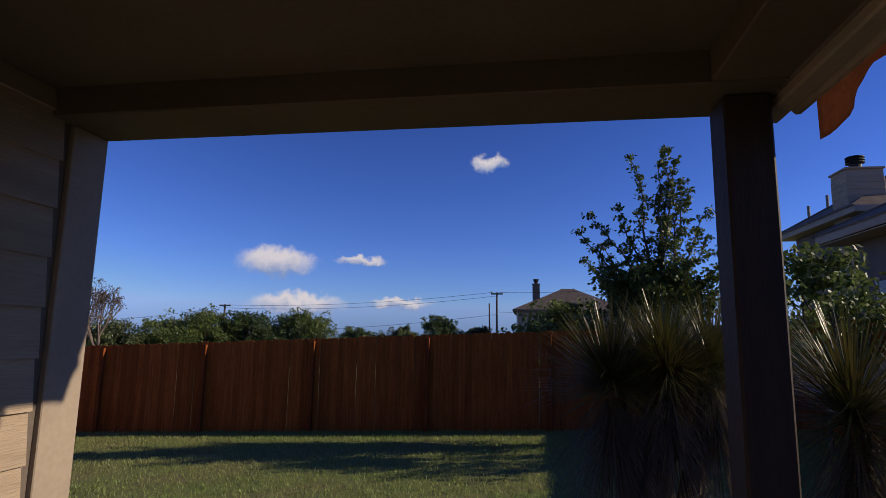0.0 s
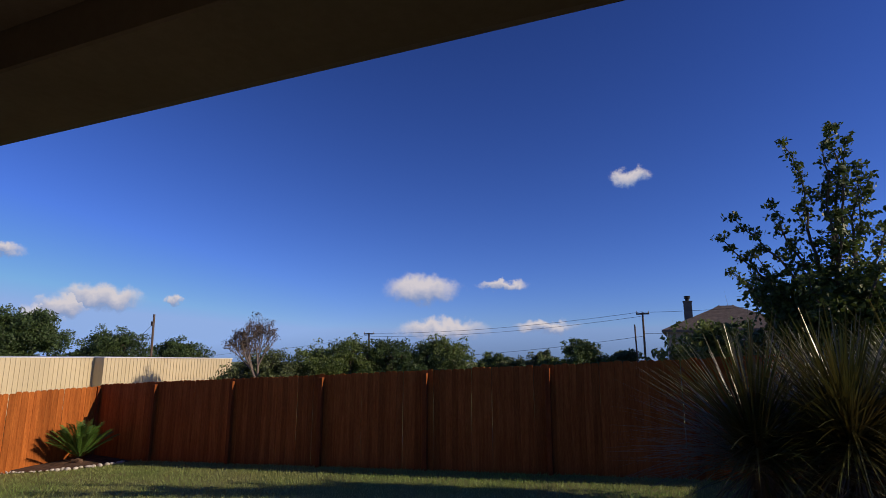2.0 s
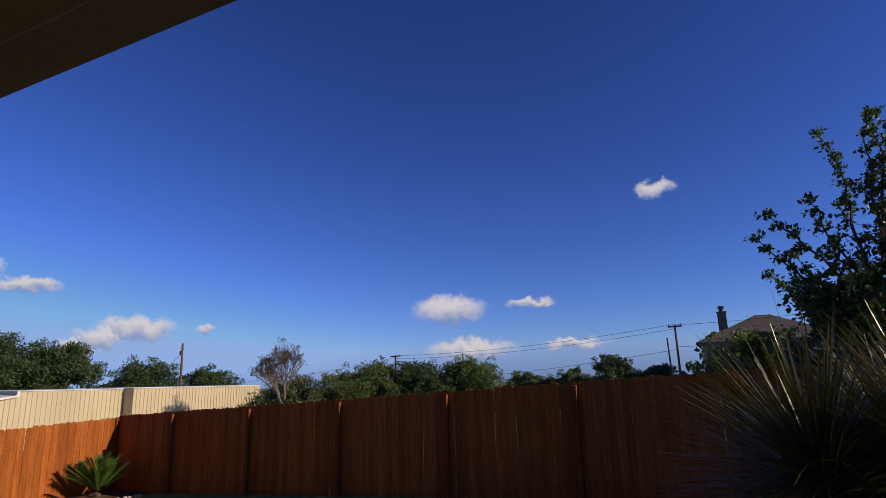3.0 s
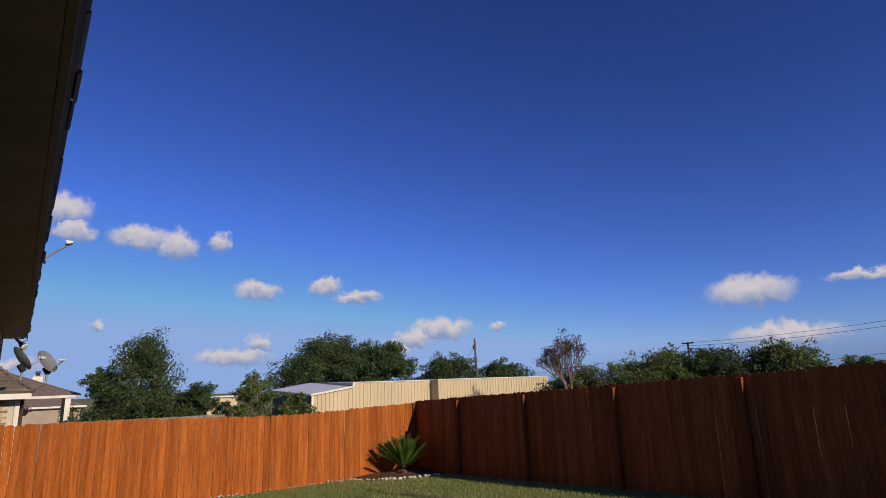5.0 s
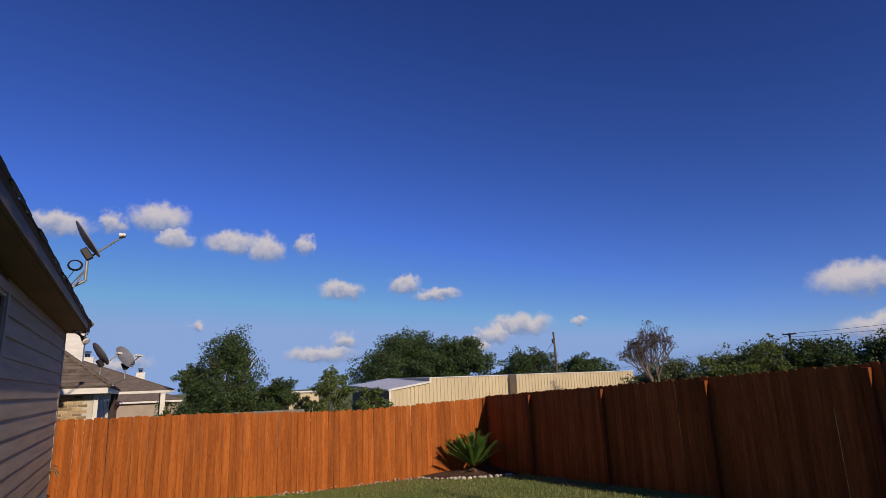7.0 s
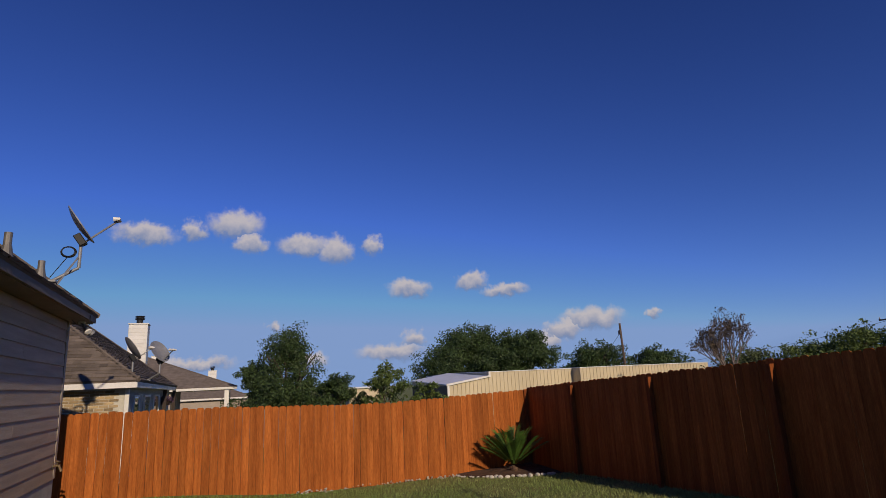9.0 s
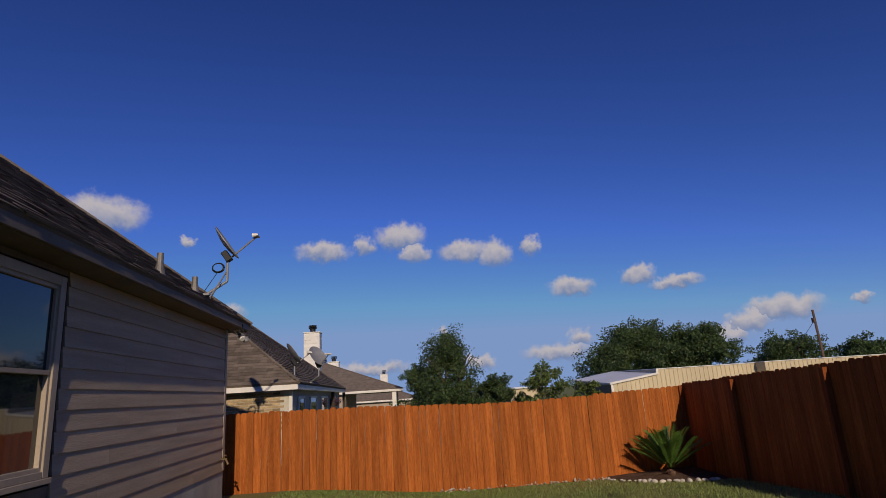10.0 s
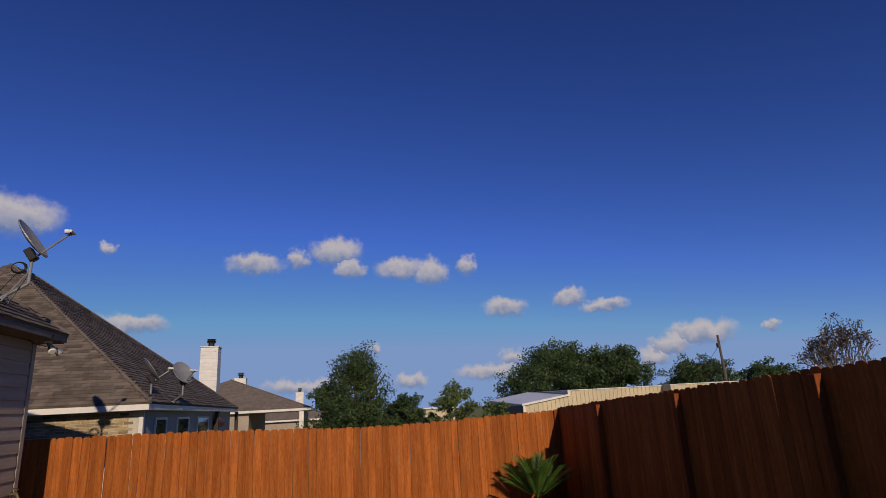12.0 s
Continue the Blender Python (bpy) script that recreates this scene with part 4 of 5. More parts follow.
# trees behind the fences
broad_tree((-39.8, 6.3, fall(-39.8)), 7.1, 7.6, M_OAK, 41, "dense dark green tree above the picket fence", 38000, 0.075, 80, low=0.1, peak=1.2)
broad_tree((-43.0, 4.4, fall(-43.0)), 5.4, 4.8, M_OAK, 42, "rounded dark green tree beside the taller one", 24000, 0.075, 30, low=0.1)
broad_tree((-38.0, 9.3, fall(-38.0)), 3.9, 4.2, M_OAK, 49, "low dark green tree beside the taller one", 16000, 0.075, 24, low=0.1)
broad_tree((-35.2, 11.6, fall(-35.2)), 4.5, 3.2, M_ELM, 43, "light green young tree with airy leaves", 5200, 0.08, 26, trunk=0.07, low=0.3)
broad_tree((-34.2, 14.0, fall(-34.2)), 3.1, 3.2, M_ELM, 44, "small bushy green tree by the metal shed", 5200, 0.08, 20, trunk=0.06, low=0.2)
broad_tree((-67.0, 31.5, fall(-67.0)), 10.7, 13.8, M_OAK, 45, "large broad dark green oak behind the metal shed", 76000, 0.135, 90, trunk=0.4, low=0.1)
broad_tree((-63.5, 37.0, fall(-63.5)), 10.1, 10.2, M_OAK, 46, "large broad dark green oak behind the metal shed", 52000, 0.135, 64, trunk=0.4, low=0.1)
broad_tree((-72.5, 54.5, fall(-72.5)), 8.9, 12.5, M_OAK, 47, "wide dark green oak beyond the shed roof", 38000, 0.15, 50, trunk=0.4, low=0.1)
broad_tree((-68, 62, fall(-68)), 7.6, 11, M_OAK, 48, "wide dark green oak beyond the shed roof", 32000, 0.15, 46, trunk=0.4, low=0.1)
for k, (x, y, h, w, m) in enumerate(((-31.0, 37.5, 4.2, 5.5, M_JUNIPER), (-28.0, 40.0, 4.3, 5.0, M_ELM), (-26.0, 41.8, 5.1, 4.4, M_ELM), (-22.8, 43.8, 4.7, 5.0, M_OAK), (-20.4, 45.6, 4.6, 4.6, M_OAK),
                                     (-18.4, 46.3, 5.0, 4.6, M_ELM), (-14.6, 49, 2.9, 3.6, M_OAK), (-11.5, 52, 3.3, 3.0, M_JUNIPER), (-7.3, 47.5, 4.2, 3.4, M_OAK), (-4.3, 55, 3.2, 3.0, M_JUNIPER), (-16.5, 53, 3.4, 4.0, M_ELM), (-24.5, 45.0, 3.6, 5.0, M_JUNIPER), (-33.5, 38.0, 3.4, 4.0, M_ELM), (-10.0, 50.0, 2.6, 3.6, M_ELM), (-12.8, 47.5, 2.5, 3.4, M_JUNIPER), (-5.8, 50.0, 2.7, 3.4, M_ELM))):
    broad_tree((x, y, fall(x)), h, w * 1.35, m, 60 + k, "leafy green tree in the row beyond the fence", 18000, 0.09, 42, trunk=0.2, low=0.0, group="trees beyond the back fence")


def oval(f):
    """How much of its spread a bare crown keeps at the share f of its height."""
    return 1.0 - 0.62 * max(0.0, (f - 0.5) / 0.5) ** 1.3


def bare_tree(at, height, seed, label):
    rng = random.Random(seed)
    ob = thing("tree", label, "tree")
    bm = bmesh.new()
    tips = []
    limb_tree(rng, Vector(at) - Vector((0, 0, 0.2)), height, 0.5, 0.16, bm, 6, 0, tips, (2, 2), 0.26)
    top = max(v.co.z for v in bm.verts) - at[2]
    for v in bm.verts:
        v.co.z = at[2] + (v.co.z - at[2]) * height / top
        narrow = oval((v.co.z - at[2]) / height)
        v.co.x = at[0] + (v.co.x - at[0]) * narrow
        v.co.y = at[1] + (v.co.y - at[1]) * narrow
    pts = []
    for p in tips:
        z = (p.z - at[2]) / top
        pts.append(Vector((at[0] + (p.x - at[0]) * oval(z), at[1] + (p.y - at[1]) * oval(z), at[2] + z * height)))
    part("trunk", bm, M_BARE, ob)
    cr = new("crown", leaf_cloud(rng, [p for p in pts if p.z - at[2] > height * 0.35], 0.30, 2600, 0.075, M_BRONZE))
    cr.parent = ob
    tagged(cr, "sparse withered leaves", "", "", "stuff")


bare_tree((-28.95, 33.7, fall(-28.95)), 6.8, 71, "nearly bare tree with thin brown twigs")
broad_tree((-29.6, 34.6, fall(-29.6)), 2.9, 3.4, M_JUNIPER, 72, "low grey-green scrub under the bare tree", 2600, 0.12, 14, trunk=0.06, low=0.1)


def pear_tree():
    """The tree in the yard's corner, with long upright shoots."""
    rng = random.Random(81)
    ob = thing("tree", "leafy pear tree with upright shoots in the yard corner", "tree")
    base = Vector((3.2, 7.7, 0.22))
    bm = bmesh.new()
    tube_in(bm, base - Vector((0, 0, 0.3)), base + Vector((0, 0, 1.3)), 0.11, 0.085, 10)
    tube_in(bm, base + Vector((0, 0, 1.3)), base + Vector((0, 0, 2.0)), 0.085, 0.05, 9)
    centres, loose = [], []
    # each shoot: where it leaves the trunk, and its tip from the foot of the tree
    for z0, tip in ((1.7, (-0.42, 0.28, 4.95)), (1.8, (-0.03, -0.55, 4.70)), (1.9, (0.10, -0.35, 4.85)), (1.8, (0.16, -0.60, 4.55)), (1.6, (0.32, -0.2, 4.35)), (1.7, (0.55, 0.1, 4.25)),
                    (1.5, (-1.38, 0.0, 3.45)), (1.6, (-1.20, -0.5, 3.72)), (1.5, (-0.76, -0.3, 3.88)), (1.3, (-1.28, 0.5, 3.05)), (1.4, (-0.95, 0.2, 3.25)), (1.2, (-1.05, -0.3, 2.55)),
                    (1.4, (0.9, 0.3, 3.9)), (1.3, (1.2, -0.3, 3.3)), (1.2, (1.3, 0.4, 2.7)), (1.3, (0.5, -0.9, 3.2)), (1.2, (0.0, 1.1, 3.0)), (1.2, (-0.5, -0.9, 2.7)), (1.0, (0.7, 0.7, 2.3)), (1.0, (-0.8, 0.7, 2.3))):
        p, end = base + Vector((0, 0, z0)), base + Vector(tip)
        ln = (end - p).length
        n = max(8, round(ln / 0.2))
        for i in range(n):
            way = ((end - p).normalized() + Vector((rng.gauss(0, 0.16), rng.gauss(0, 0.16), 0.25 * (0.5 - i / n)))).normalized()
            q = p + way * ln / n
            tube_in(bm, p, q, 0.030 * (1 - i / n) + 0.005, 0.030 * (1 - (i + 1) / n) + 0.005, 6, ends=False)
            f = i / n
            for j in range(3 if f < 0.8 else 2):
                s = Vector((rng.gauss(0, 1), rng.gauss(0, 1), rng.gauss(0.35, 0.6))).normalized() * rng.uniform(0.10, 0.42) * (1.15 - f)
                r = q + s
                tube_in(bm, q, r, 0.006, 0.003, 4, ends=False)
                loose.append(q.lerp(r, 0.6))
                loose.append(r)
                if f < 0.7:
                    centres.append(r)
            loose.append(q)
            p = q
    part("trunk", bm, M_BARK, ob)
    cr = new("crown", leaf_cloud(rng, loose, 0.10, 15000, 0.036, M_PEAR))
    cr.parent = ob
    tagged(cr, "", "", "", "stuff")
    low = [c for c in centres if c.z < 2.9]
    cr = new("inner_crown", leaf_cloud(rng, low, 0.30, 19000, 0.042, M_PEAR))
    cr.parent = ob
    tagged(cr, "", "", "", "stuff")


pear_tree()
broad_tree((5.3, 6.9, fall(5.3)), 3.1, 2.6, M_ELM, 83, "small bright green tree by the side fence", 4200, 0.055, 26, trunk=0.07, low=0.35)
broad_tree((1.6, 13.5, fall(1.6)), 2.75, 3.0, M_ELM, 84, "low green tree behind the back fence", 5200, 0.07, 20, trunk=0.08, low=0.2)
broad_tree((3.5, 12.5, fall(3.5)), 3.2, 3.2, M_OAK, 85, "dense green tree behind the back fence", 6000, 0.07, 22, trunk=0.08, low=0.2)


# ---- neighbouring buildings ----
def brick_wall_piece(parent, x, y0, y1, z0, z1):
    me = bmesh.new()
    box_in(me, (-0.012, 0, 0), (0.0, 0.195, 0.057))
    bmesh.ops.bevel(me, geom=list(me.edges), offset=0.003, segments=1, affect="EDGES")
    shape = mesh_of("brick", me, M_BRICK)
    row, z = 0, z0
    while z < z1 - 0.05:
        y = y0 - (0.1 if row % 2 else 0.0)
        while y < y1 - 0.19:
            if y >= y0 - 0.01:
                piece("brick", shape, parent, Matrix.Translation((x + 0.012, y, z)))
            y += 0.205
        z += 0.068
        row += 1


def neighbour_house():
    h = settle(thing("neighbour_house", "single-storey brick house with a brown shingle hip roof and white eaves", "house"), -15.8)
    ex, ey, z = -15.77, 0.20, 2.60
    x0, y0 = -30.0, -12.6
    child_box("wall", h, (x0 + 0.5, y0 + 0.4, 0), (ex - 0.38, -0.10, z - 0.16), M_MORTAR, "buff brick wall")
    w = h.children[-1]
    brick_wall_piece(w, ex - 0.38, -3.9, -0.12, 1.45, z - 0.17)
    # the garden face, painted, with a window and a sliding door
    child_box("garden_wall", h, (x0 + 0.5, -0.096, 0), (ex - 0.42, -0.05, z - 0.16), M_BACK_WALL, "grey painted siding")
    child_box("corner_board", h, (ex - 0.46, -0.094, 0), (ex - 0.36, 0.0, z - 0.16), M_WHITE)
    for a, b, lo in ((-18.3, -17.3, 1.0), (-21.0, -19.6, 0.9), (-24.2, -22.4, 0.2)):
        win = child_box("window", h, (a, -0.046, lo), (b, -0.02, 2.2), M_GLASS)
        for c0, c1 in (((a - 0.07, -0.045, lo - 0.06), (a, 0.0, 2.26)), ((b, -0.045, lo - 0.06), (b + 0.07, 0.0, 2.26)), ((a, -0.045, 2.2), (b, 0.0, 2.26))):
            child_box("casing", win, c0, c1, M_WHITE)
    child_box("soffit", h, (x0 + 0.04, y0 + 0.04, z - 0.17), (ex - 0.04, ey - 0.04, z - 0.15), M_WHITE)
    child_box("fascia", h, (x0, ey - 0.03, z - 0.17), (ex - 0.03, ey, z - 0.015), M_WHITE, bevel=0.004)
    child_box("fascia", h, (ex - 0.03, y0, z - 0.17), (ex, ey, z - 0.015), M_WHITE, bevel=0.004)
    for px in (-25.4, -30.6):
        child_box("porch_post", h, (px, 0.02, 0), (px + 0.14, 0.16, z - 0.17), M_POST)
    hip_roof("", "", x0 - 0.02, ex + 0.03, y0, ey + 0.03, z, 0.77, ("garden", "right"), parent=h)
    bm = bmesh.new()
    box_in(bm, (-22.3, -5.9, 6.95), (-22.0, -5.5, 7.25))
    bmesh.ops.bevel(bm, geom=list(bm.edges), offset=0.03, segments=1, affect="EDGES")
    part("roof_vent", bm, M_BLACK, h)


neighbour_house()
dish("satellite_dish", "dark satellite dish turned edge-on, on the neighbouring roof", (-16.75, -0.05, 2.03), 112, 0.30, 0.42, 0.45, coil=False, arm_up=0.6)
dish("satellite_dish", "grey satellite dish with a white mast on the neighbouring roof", (-17.9, 0.18, 1.91), 48, 0.31, 0.5, 0.45, M_GREY_METAL, coil=False, foot_out=0.43, arm_up=0.6)


def hanging_basket(at):
    ob = thing("hanging_basket", "hanging flower basket with purple blooms under the neighbouring porch eave", "flower basket")
    c = Vector(at)
    bm = bmesh.new()
    tube_in(bm, c - Vector((0, 0, 0.16)), c, 0.14, 0.22, 14)
    part("pot", bm, M_POST, ob)
    bm = bmesh.new()
    for k in range(3):
        u = 2.1 * k
        tube_in(bm, c + Vector((math.cos(u) * 0.21, math.sin(u) * 0.21, 0)), c + Vector((0, 0, 0.43)), 0.006, n=5)
    part("chain", bm, M_BLACK, ob)
    fl = new("flowers", leaf_cloud(random.Random(5), [c + Vector((0.12 * math.cos(k), 0.12 * math.sin(k), 0.04)) for k in range(7)], 0.22, 700, 0.03, M_PETUNIA))
    fl.parent = ob
    tagged(fl, "trailing purple flowers", "", "", "stuff")


hanging_basket((-25.55, 0.12, 2.0 + fall(-15.8)))


def chimney(name, x, y, w, d, z0, z1, mat, label, laps=True):
    ob = settle(thing(name, label, "chimney"), x)
    child_box("shaft", ob, (x - w / 2, y - d / 2, z0), (x + w / 2, y + d / 2, z1), mat)
    if laps:
        k = z0 + 0.1
        while k < z1 - 0.2:
            child_box("siding_board", ob, (x - w / 2 - 0.012, y - d / 2 - 0.012, k), (x + w / 2 + 0.012, y + d / 2 + 0.012, k + 0.19), mat, bevel=0.008)
            k += 0.2
    child_box("cap", ob, (x - w / 2 - 0.05, y - d / 2 - 0.05, z1), (x + w / 2 + 0.05, y + d / 2 + 0.05, z1 + 0.06), mat, bevel=0.01)
    bm = bmesh.new()
    tube_in(bm, (x, y, z1 + 0.06), (x, y, z1 + 0.32), 0.17, n=14)
    for k in range(3):
        tube_in(bm, (x, y, z1 + 0.30 + 0.08 * k), (x, y, z1 + 0.34 + 0.08 * k), 0.26, 0.24, 14)
    part("flue", bm, M_BLACK, ob, "dark louvred flue cap")
    return ob


chimney("chimney", -36.0, -2.2, 1.0, 0.92, 0.0, 6.95, M_WHITE, "tall white-sided chimney above the neighbouring roofs")
chimney("chimney", -50.1, -2.4, 0.9, 0.85, 0.0, 6.6, M_WHITE, "white-sided chimney on a more distant house")
chimney("chimney", -70.0, 1.4, 0.9, 0.85, 0.0, 6.9, M_WHITE, "small white chimney on a distant house")


def far_house(label, x0, x1, y0, y1, eave, pitch, wall, fascia, posts=(), porch=0.4):
    h = settle(thing("distant_house", label, "house", group="houses beyond the fence"), x1)
    child_box("wall", h, (x0 + 0.4, y0 + 0.4, 0), (x1 - 0.4, y1 - porch, eave - 0.15), wall)
    child_box("fascia", h, (x0, y0, eave - 0.18), (x1, y1, eave - 0.01), fascia, bevel=0.01)
    hip_roof("", "", x0, x1, y0, y1, eave, pitch, parent=h)
    for (a, b, c, d) in posts:
        child_box("porch_post", h, (a, b, 0), (c, d, eave - 0.18), fascia)
    return h


far_house("brown-roofed house with white eaves beyond the brick one", -56.0, -43.5, -9.5, 3.25, 3.78, 0.40, M_FAR_WALL, M_WHITE, ((-43.95, 2.45, -43.6, 2.75), (-47.6, 2.6, -47.3, 2.9), (-50.0, 2.6, -49.7, 2.9)), 4.2)
far_house("distant low brown-roofed house", -76.0, -62.0, -6.0, 5.2, 3.7, 0.4, M_FAR_WALL, M_WHITE)


def metal_shed():
    s = settle(thing("metal_shed", "long beige ribbed metal building with a white roof", "shed"), -40.0)
    x, z = -40.0, 3.8
    child_box("wall", s, (x - 14, 21.0, 0), (x, 28.4, z), M_METAL_WALL)
    child_box("wall", s, (x - 13.4, 28.404, 0), (x + 1.1, 41.5, z + 0.02), M_METAL_WALL)
    # the low gable above each end wall, and the two slopes of the roof
    ridge = 0.10
    for y0, y1, x0, x1, lift in ((21.0, 28.4, x - 14, x, 0.0), (28.404, 41.5, x - 13.4, x + 1.1, 0.02)):
        bm = bmesh.new()
        f = [bm.verts.new((q, y0, z + lift + h)) for q, h in ((x1, 0.001), (x - 7, ridge), (x0, 0.001))]
        g = [bm.verts.new((q, y1, z + lift + h)) for q, h in ((x1, 0.001), (x - 7, ridge), (x0, 0.001))]
        bm.faces.new(list(reversed(f)))
        bm.faces.new(g)
        for i in range(3):
            bm.faces.new((f[i], f[(i + 1) % 3], g[(i + 1) % 3], g[i]))
        bmesh.ops.recalc_face_normals(bm, faces=bm.faces)
        part("gable", bm, M_BACK_WALL, s, "grey end of the roof")
        e = z + lift + 0.05
        roof_slab(s, "roof", (x1 + 0.06, y0 - 0.04, e), (x1 + 0.06, y1 + 0.04, e), (x - 7, y1 + 0.04, e + ridge), (x - 7, y0 - 0.04, e + ridge), M_METAL_ROOF, 0.045)
        roof_slab(s, "roof", (x0 - 0.06, y1 + 0.04, e), (x0 - 0.06, y0 - 0.04, e), (x - 7, y0 - 0.04, e + ridge), (x - 7, y1 + 0.04, e + ridge), M_METAL_ROOF, 0.045)
    # the lean-to: its roof falls towards the eave and rises a little towards the ridge's middle
    lo, hi, back = 3.05, 3.55, 8.2
    bm = bmesh.new()
    f = [bm.verts.new((x - 0.003, y, q)) for y, q in ((17.62, 0), (20.99, 0), (20.99, hi - 0.09), (17.62, lo - 0.09))]
    g = [bm.verts.new((x - back, y, q)) for y, q in ((17.62, 0), (20.99, 0), (20.99, hi + 0.34), (17.62, lo + 0.33))]
    bm.faces.new(f)
    bm.faces.new(list(reversed(g)))
    for i in range(4):
        bm.faces.new((f[i], g[i], g[(i + 1) % 4], f[(i + 1) % 4]))
    bmesh.ops.recalc_face_normals(bm, faces=bm.faces)
    part("lean_to", bm, M_METAL_WALL, s)
    roof_slab(s, "lean_to_roof", (x - back - 0.1, 17.5, lo + 0.42), (x + 0.12, 17.5, lo), (x + 0.12, 20.985, hi), (x - back - 0.1, 20.985, hi + 0.44), M_METAL_ROOF, 0.08)
    # a black sheet over the lean-to's end wall stands in for its shade
    child_box("lean_to_end", s, (x - back + 0.1, 17.58, 0), (x - 0.06, 17.616, lo - 0.1), M_BLACK, "black sheet standing in for the shade on the end wall")
    # white trim along the sloping edge and up the corner and the step
    bm = bmesh.new()
    for y, q in ((17.5, lo), (20.985, hi)):
        for dx in (0.122, 0.15):
            for dz in (-0.11, 0.03):
                bm.verts.new((x + dx, y, q + dz))
    bmesh.ops.convex_hull(bm, input=list(bm.verts))
    part("edge_trim", bm, M_WHITE, s, "white metal edge trim")
    child_box("step_trim", s, (x + 0.062, 20.95, hi - 0.1), (x + 0.12, 21.1, z + 0.05), M_WHITE)
    rib = bmesh.new()
    box_in(rib, (0, -0.03, 0), (0.035, 0.03, 3.5))
    shape = mesh_of("rib", rib, M_METAL_WALL)
    y = 17.8
    while y < 41.4:
        hgt = z - 0.02 if y > 21 else lo - 0.1 + (y - 17.62) * 0.147
        xx = x + 1.1 if y > 28.4 else x
        piece("rib", shape, s, Matrix.Translation((xx, y, 0)) @ Matrix.Diagonal((1, 1, hgt / 3.5, 1)))
        y += 0.32
    child_box("corner_trim", s, (x + 0.002, 17.6, 0), (x + 0.05, 17.76, lo - 0.08), M_WHITE)


metal_shed()


def small_shed():
    s = settle(thing("small_shed", "small beige metal building with white roof edge", "shed"), -47.0)
    child_box("wall", s, (-50, 11.9, 0), (-47, 14.3, 3.35), M_METAL_WALL)
    child_box("roof", s, (-50.2, 11.7, 3.352), (-46.8, 14.5, 3.47), M_METAL_ROOF, bevel=0.02)
    child_box("door", s, (-46.998, 12.9, 0), (-46.95, 13.9, 2.6), M_WHITE)


small_shed()


def far_right_house():
    """The two-storey house across the way, beyond the back fence."""
    h = settle(thing("distant_house", "two-storey tan house with a brown hip roof and chimney", "house", group="houses beyond the fence"), 1.0)
    child_box("wall", h, (-0.3, 47.8, 0), (8.9, 56, 4.25), M_FAR_WALL)
    child_box("fascia", h, (-0.7, 47.4, 4.15), (9.3, 56.4, 4.32), M_FASCIA, bevel=0.01)
    hip_roof("", "", -0.7, 9.3, 47.4, 56.4, 4.33, 0.48, parent=h)
    child_box("downpipe", h, (-0.36, 47.7, 0), (-0.28, 47.78, 4.15), M_WHITE)


far_right_house()
chimney("chimney", 1.35, 50.0, 0.65, 0.75, 0.0, 6.7, M_FASCIA, "dark slim chimney on the two-storey house", laps=False)


def right_house():
    h = settle(thing("neighbour_house", "two-storey siding house behind the side fence with deep shaded eaves, wall shade put into the colour", "house"), 9.0)
    # walls take the dark fascia colour to deepen the shade on this side
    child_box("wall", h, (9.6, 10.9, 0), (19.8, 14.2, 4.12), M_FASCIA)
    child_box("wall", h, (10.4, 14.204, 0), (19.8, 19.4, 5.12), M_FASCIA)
    child_box("soffit", h, (8.96, 10.46, 4.122), (20.3, 14.7, 4.15), M_TRIM)
    child_box("fascia", h, (8.9, 10.4, 4.16), (8.94, 14.75, 4.40), M_TRIM, bevel=0.01)
    child_box("fascia", h, (8.944, 14.71, 4.16), (20.3, 14.75, 4.40), M_TRIM, bevel=0.01)
    child_box("fascia", h, (10.0, 14.76, 5.14), (20.3, 19.9, 5.34), M_TRIM, bevel=0.01)
    hip_roof("", "", 8.86, 20.35, 10.36, 14.79, 4.41, 0.5, parent=h)
    hip_roof("", "", 9.96, 20.35, 14.80, 19.94, 5.35, 0.6, parent=h)
    for k in (12.0, 13.2):
        bm = bmesh.new()
        tube_in(bm, (10.9 + 0.3 * (k - 12), 19.4 - 0.5 * (k - 12), 5.5), (10.9 + 0.3 * (k - 12), 19.4 - 0.5 * (k - 12), 6.35 + 0.2 * (k - 12)), 0.05, n=10)
        part("vent_pipe", bm, M_GALV, h)
    win = child_box("window", h, (9.56, 12.0, 1.6), (9.598, 13.2, 3.0), M_GLASS)
    child_box("casing", win, (9.54, 11.92, 1.5), (9.6, 11.998, 3.1), M_WHITE)
    child_box("casing", win, (9.54, 13.202, 1.5), (9.6, 13.28, 3.1), M_WHITE)


right_house()
chimney("chimney", 10.75, 15.95, 1.0, 0.9, 0.0, 6.5, M_SIDING, "wide siding-clad chimney on the house behind the side fence")


# ---- poles and wires ----
def utility_pole(x, y, z, r, label, arms=(), lean=0.0):
    ob = settle(thing("utility_pole", label, "utility pole", group="utility poles beyond the fence"), x)
    bm = bmesh.new()
    tube_in(bm, (x, y, -0.2), (x + lean, y, z), r, r * 0.75, 10)
    part("pole", bm, M_CREOSOTE, ob)
    for dz, half in arms:
        child_box("crossarm", ob, (x - half, y - 0.06, z - dz - 0.06), (x + half, y + 0.06, z - dz + 0.06), M_CREOSOTE)
        for s in (-0.9, 0.9):
            bm = bmesh.new()
            tube_in(bm, (x + half * s, y, z - dz + 0.06), (x + half * s, y, z - dz + 0.22), 0.05, 0.03, 8)
            part("insulator", bm, M_GREY_METAL, ob)


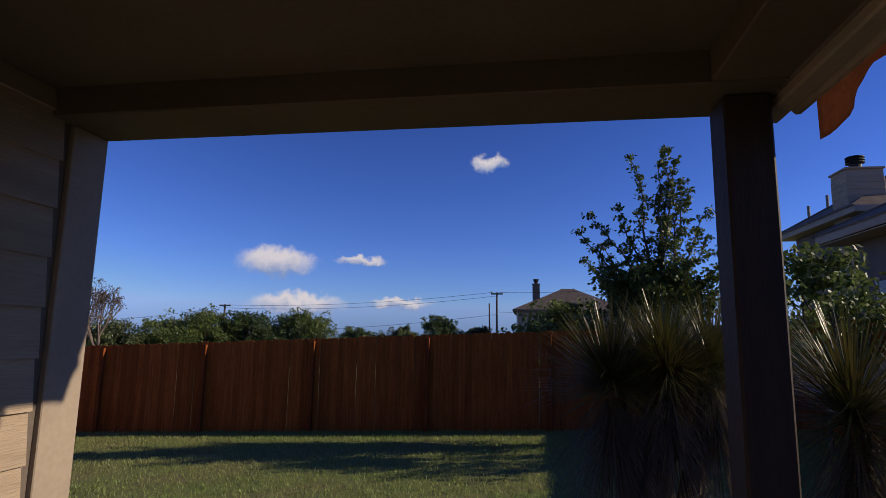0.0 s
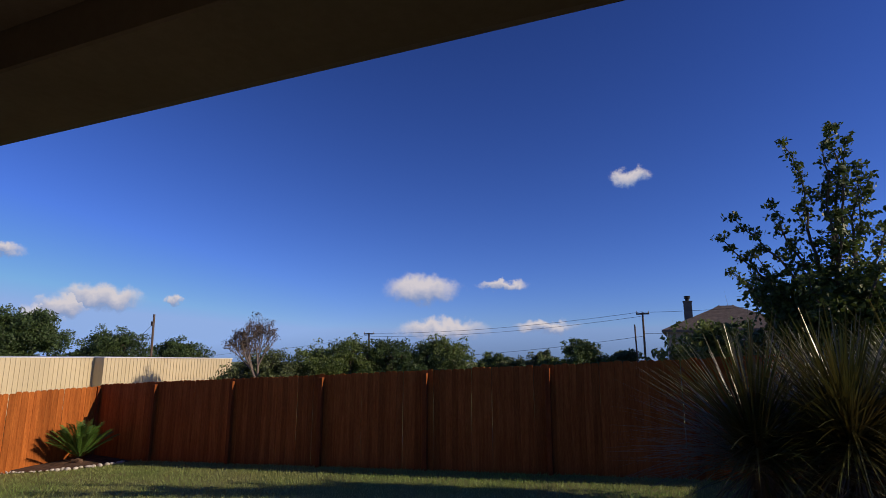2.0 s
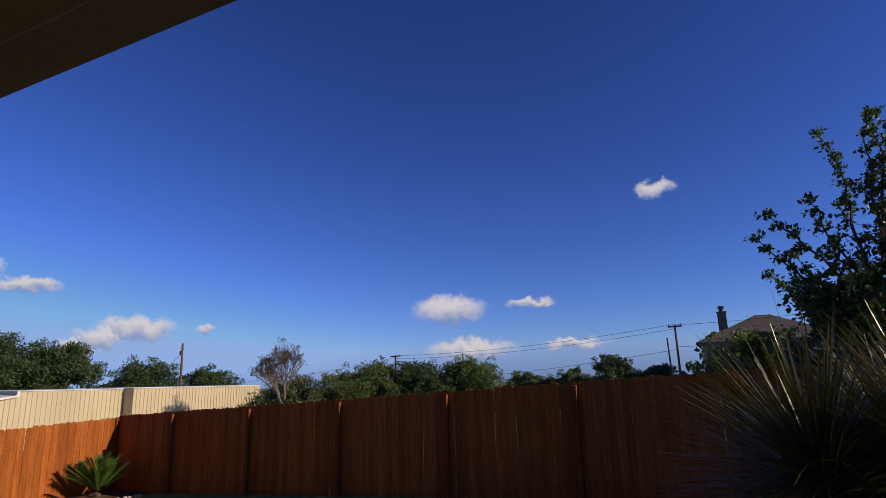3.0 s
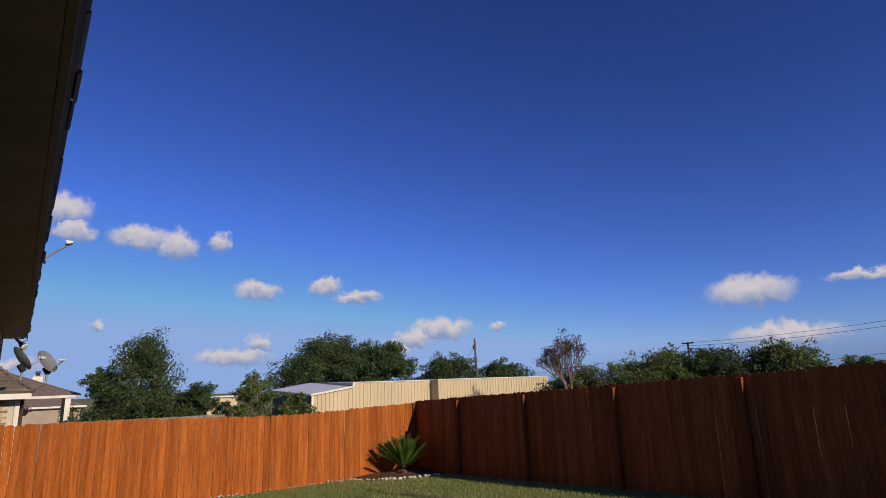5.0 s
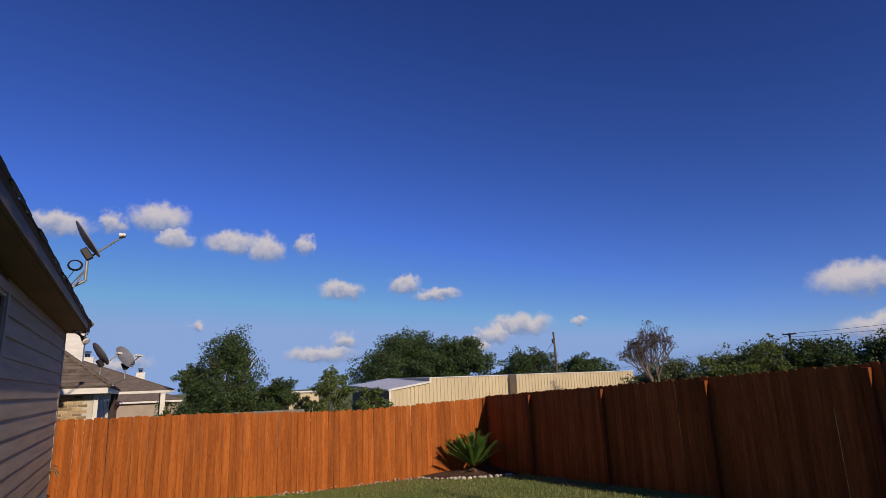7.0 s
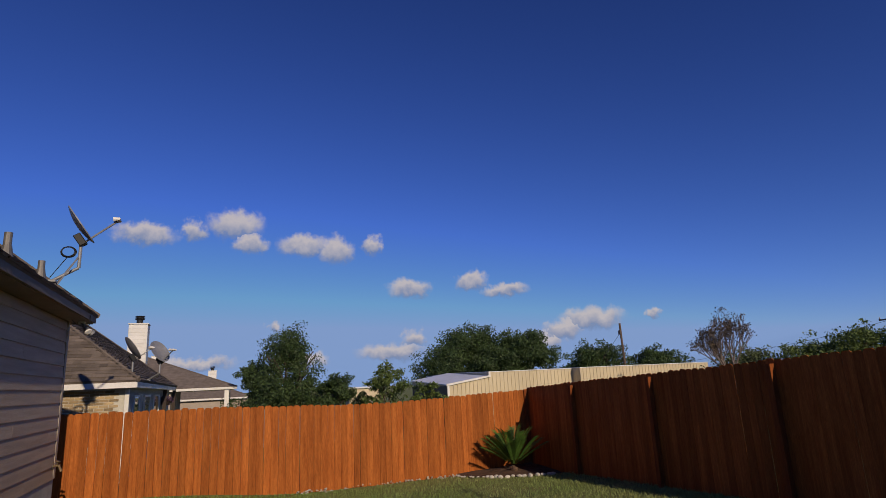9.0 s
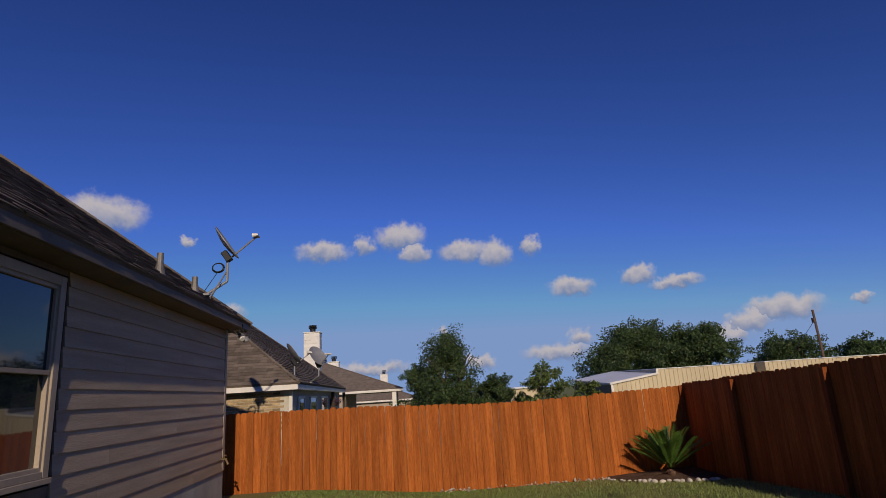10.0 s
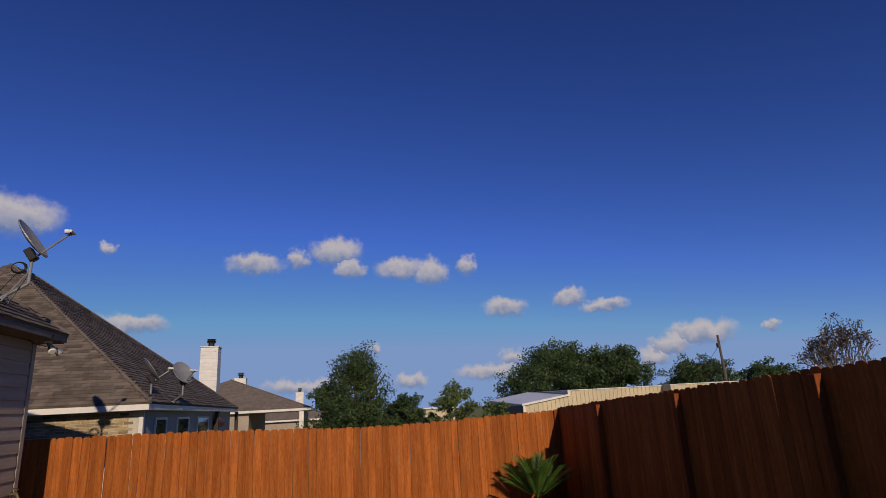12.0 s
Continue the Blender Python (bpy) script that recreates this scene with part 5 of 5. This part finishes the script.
utility_pole(-2.05, 47.4, 5.9, 0.10, "leaning wooden utility pole with wires", ((0.12, 0.5),))
utility_pole(-2.6, 47.2, 4.95, 0.075, "shorter wooden pole beside the utility pole", lean=-0.1)
utility_pole(-29.8, 51.4, 6.1, 0.12, "wooden utility pole above the tree row", ((0.1, 0.6),))
utility_pole(-45.4, 38.0, 8.2, 0.13, "brown wooden pole before the dark oaks", lean=-0.2)
wire("guy_wire", [(-45.5, 38.0, 7.4 + fall(-45.4)), (-47.5, 35.5, 3.4 + fall(-45.4))], 0.018, M_BLACK, "taut guy wire of the brown pole", "cable")
box = solid("junction_box", [((-45.62, 37.7, 7.1), (-45.3, 37.86, 7.5))], M_CREOSOTE, "small rusty box fixed to the brown pole", "box", "", 0.03)
settle(box, -45.4)
utility_pole(-48.8, 55.0, 5.3, 0.10, "distant wooden utility pole with a crossarm", ((0.12, 0.7),))


def sagging(a, b, sag, n=16):
    a, b = Vector((a[0], a[1], a[2] + fall(a[0]))), Vector((b[0], b[1], b[2] + fall(b[0])))
    return [a.lerp(b, i / n) - Vector((0, 0, sag * 4 * (i / n) * (1 - i / n))) for i in range(n + 1)]


for k, (a, b, sag) in enumerate((((-29.8, 51.4, 6.05), (-2.05, 47.4, 5.95), 0.45), ((-29.8, 51.4, 5.75), (-2.05, 47.4, 5.6), 0.5), ((-2.05, 47.4, 5.9), (14, 45, 6.0), 0.3),
                                 ((-2.05, 47.4, 4.0), (-26, 52, 3.3), 0.3), ((-2.05, 47.4, 4.2), (14, 45, 4.4), 0.3), ((-29.8, 51.4, 5.9), (-48.8, 55.0, 5.2), 0.3), ((-48.8, 55.0, 5.2), (-75, 60, 5.0), 0.2))):
    wire("power_line", sagging(a, b, sag), 0.014, M_BLACK, "thin dark overhead power line", "cable", group="power lines")


def fence_rubble():
    """Pale broken stone and mortar along the foot of the sunlit fence."""
    rng = random.Random(9)
    verts, faces = [], []
    for i in range(170):
        y = rng.choice((1.2, 2.1, 2.6, 3.9, 4.4, 5.6, 6.3, 6.8)) + rng.gauss(0, 0.28)
        c = Vector((FENCE_L + 0.05 + abs(rng.gauss(0, 0.09)), y, 0.03 + fall(FENCE_L) + rng.uniform(0, 0.05)))
        r = rng.uniform(0.012, 0.035)
        b0 = len(verts)
        for d in ((1, 0, 0), (-1, 0, 0), (0, 1, 0), (0, -1, 0), (0, 0, 0.8), (0, 0, -0.8)):
            verts.append(c + Vector(d) * r * rng.uniform(0.6, 1.3) + Vector((rng.gauss(0, 0.2), rng.gauss(0, 0.2), 0)) * r)
        faces += [tuple(b0 + k for k in f) for f in ((0, 2, 4), (2, 1, 4), (1, 3, 4), (3, 0, 4), (2, 0, 5), (1, 2, 5), (3, 1, 5), (0, 3, 5))]
    tagged(new("rubble", raw_mesh("rubble", verts, faces, M_ROCK)), "pale broken stone along the foot of the fence", "rubble", "", "stuff")


fence_rubble()
build_grass()
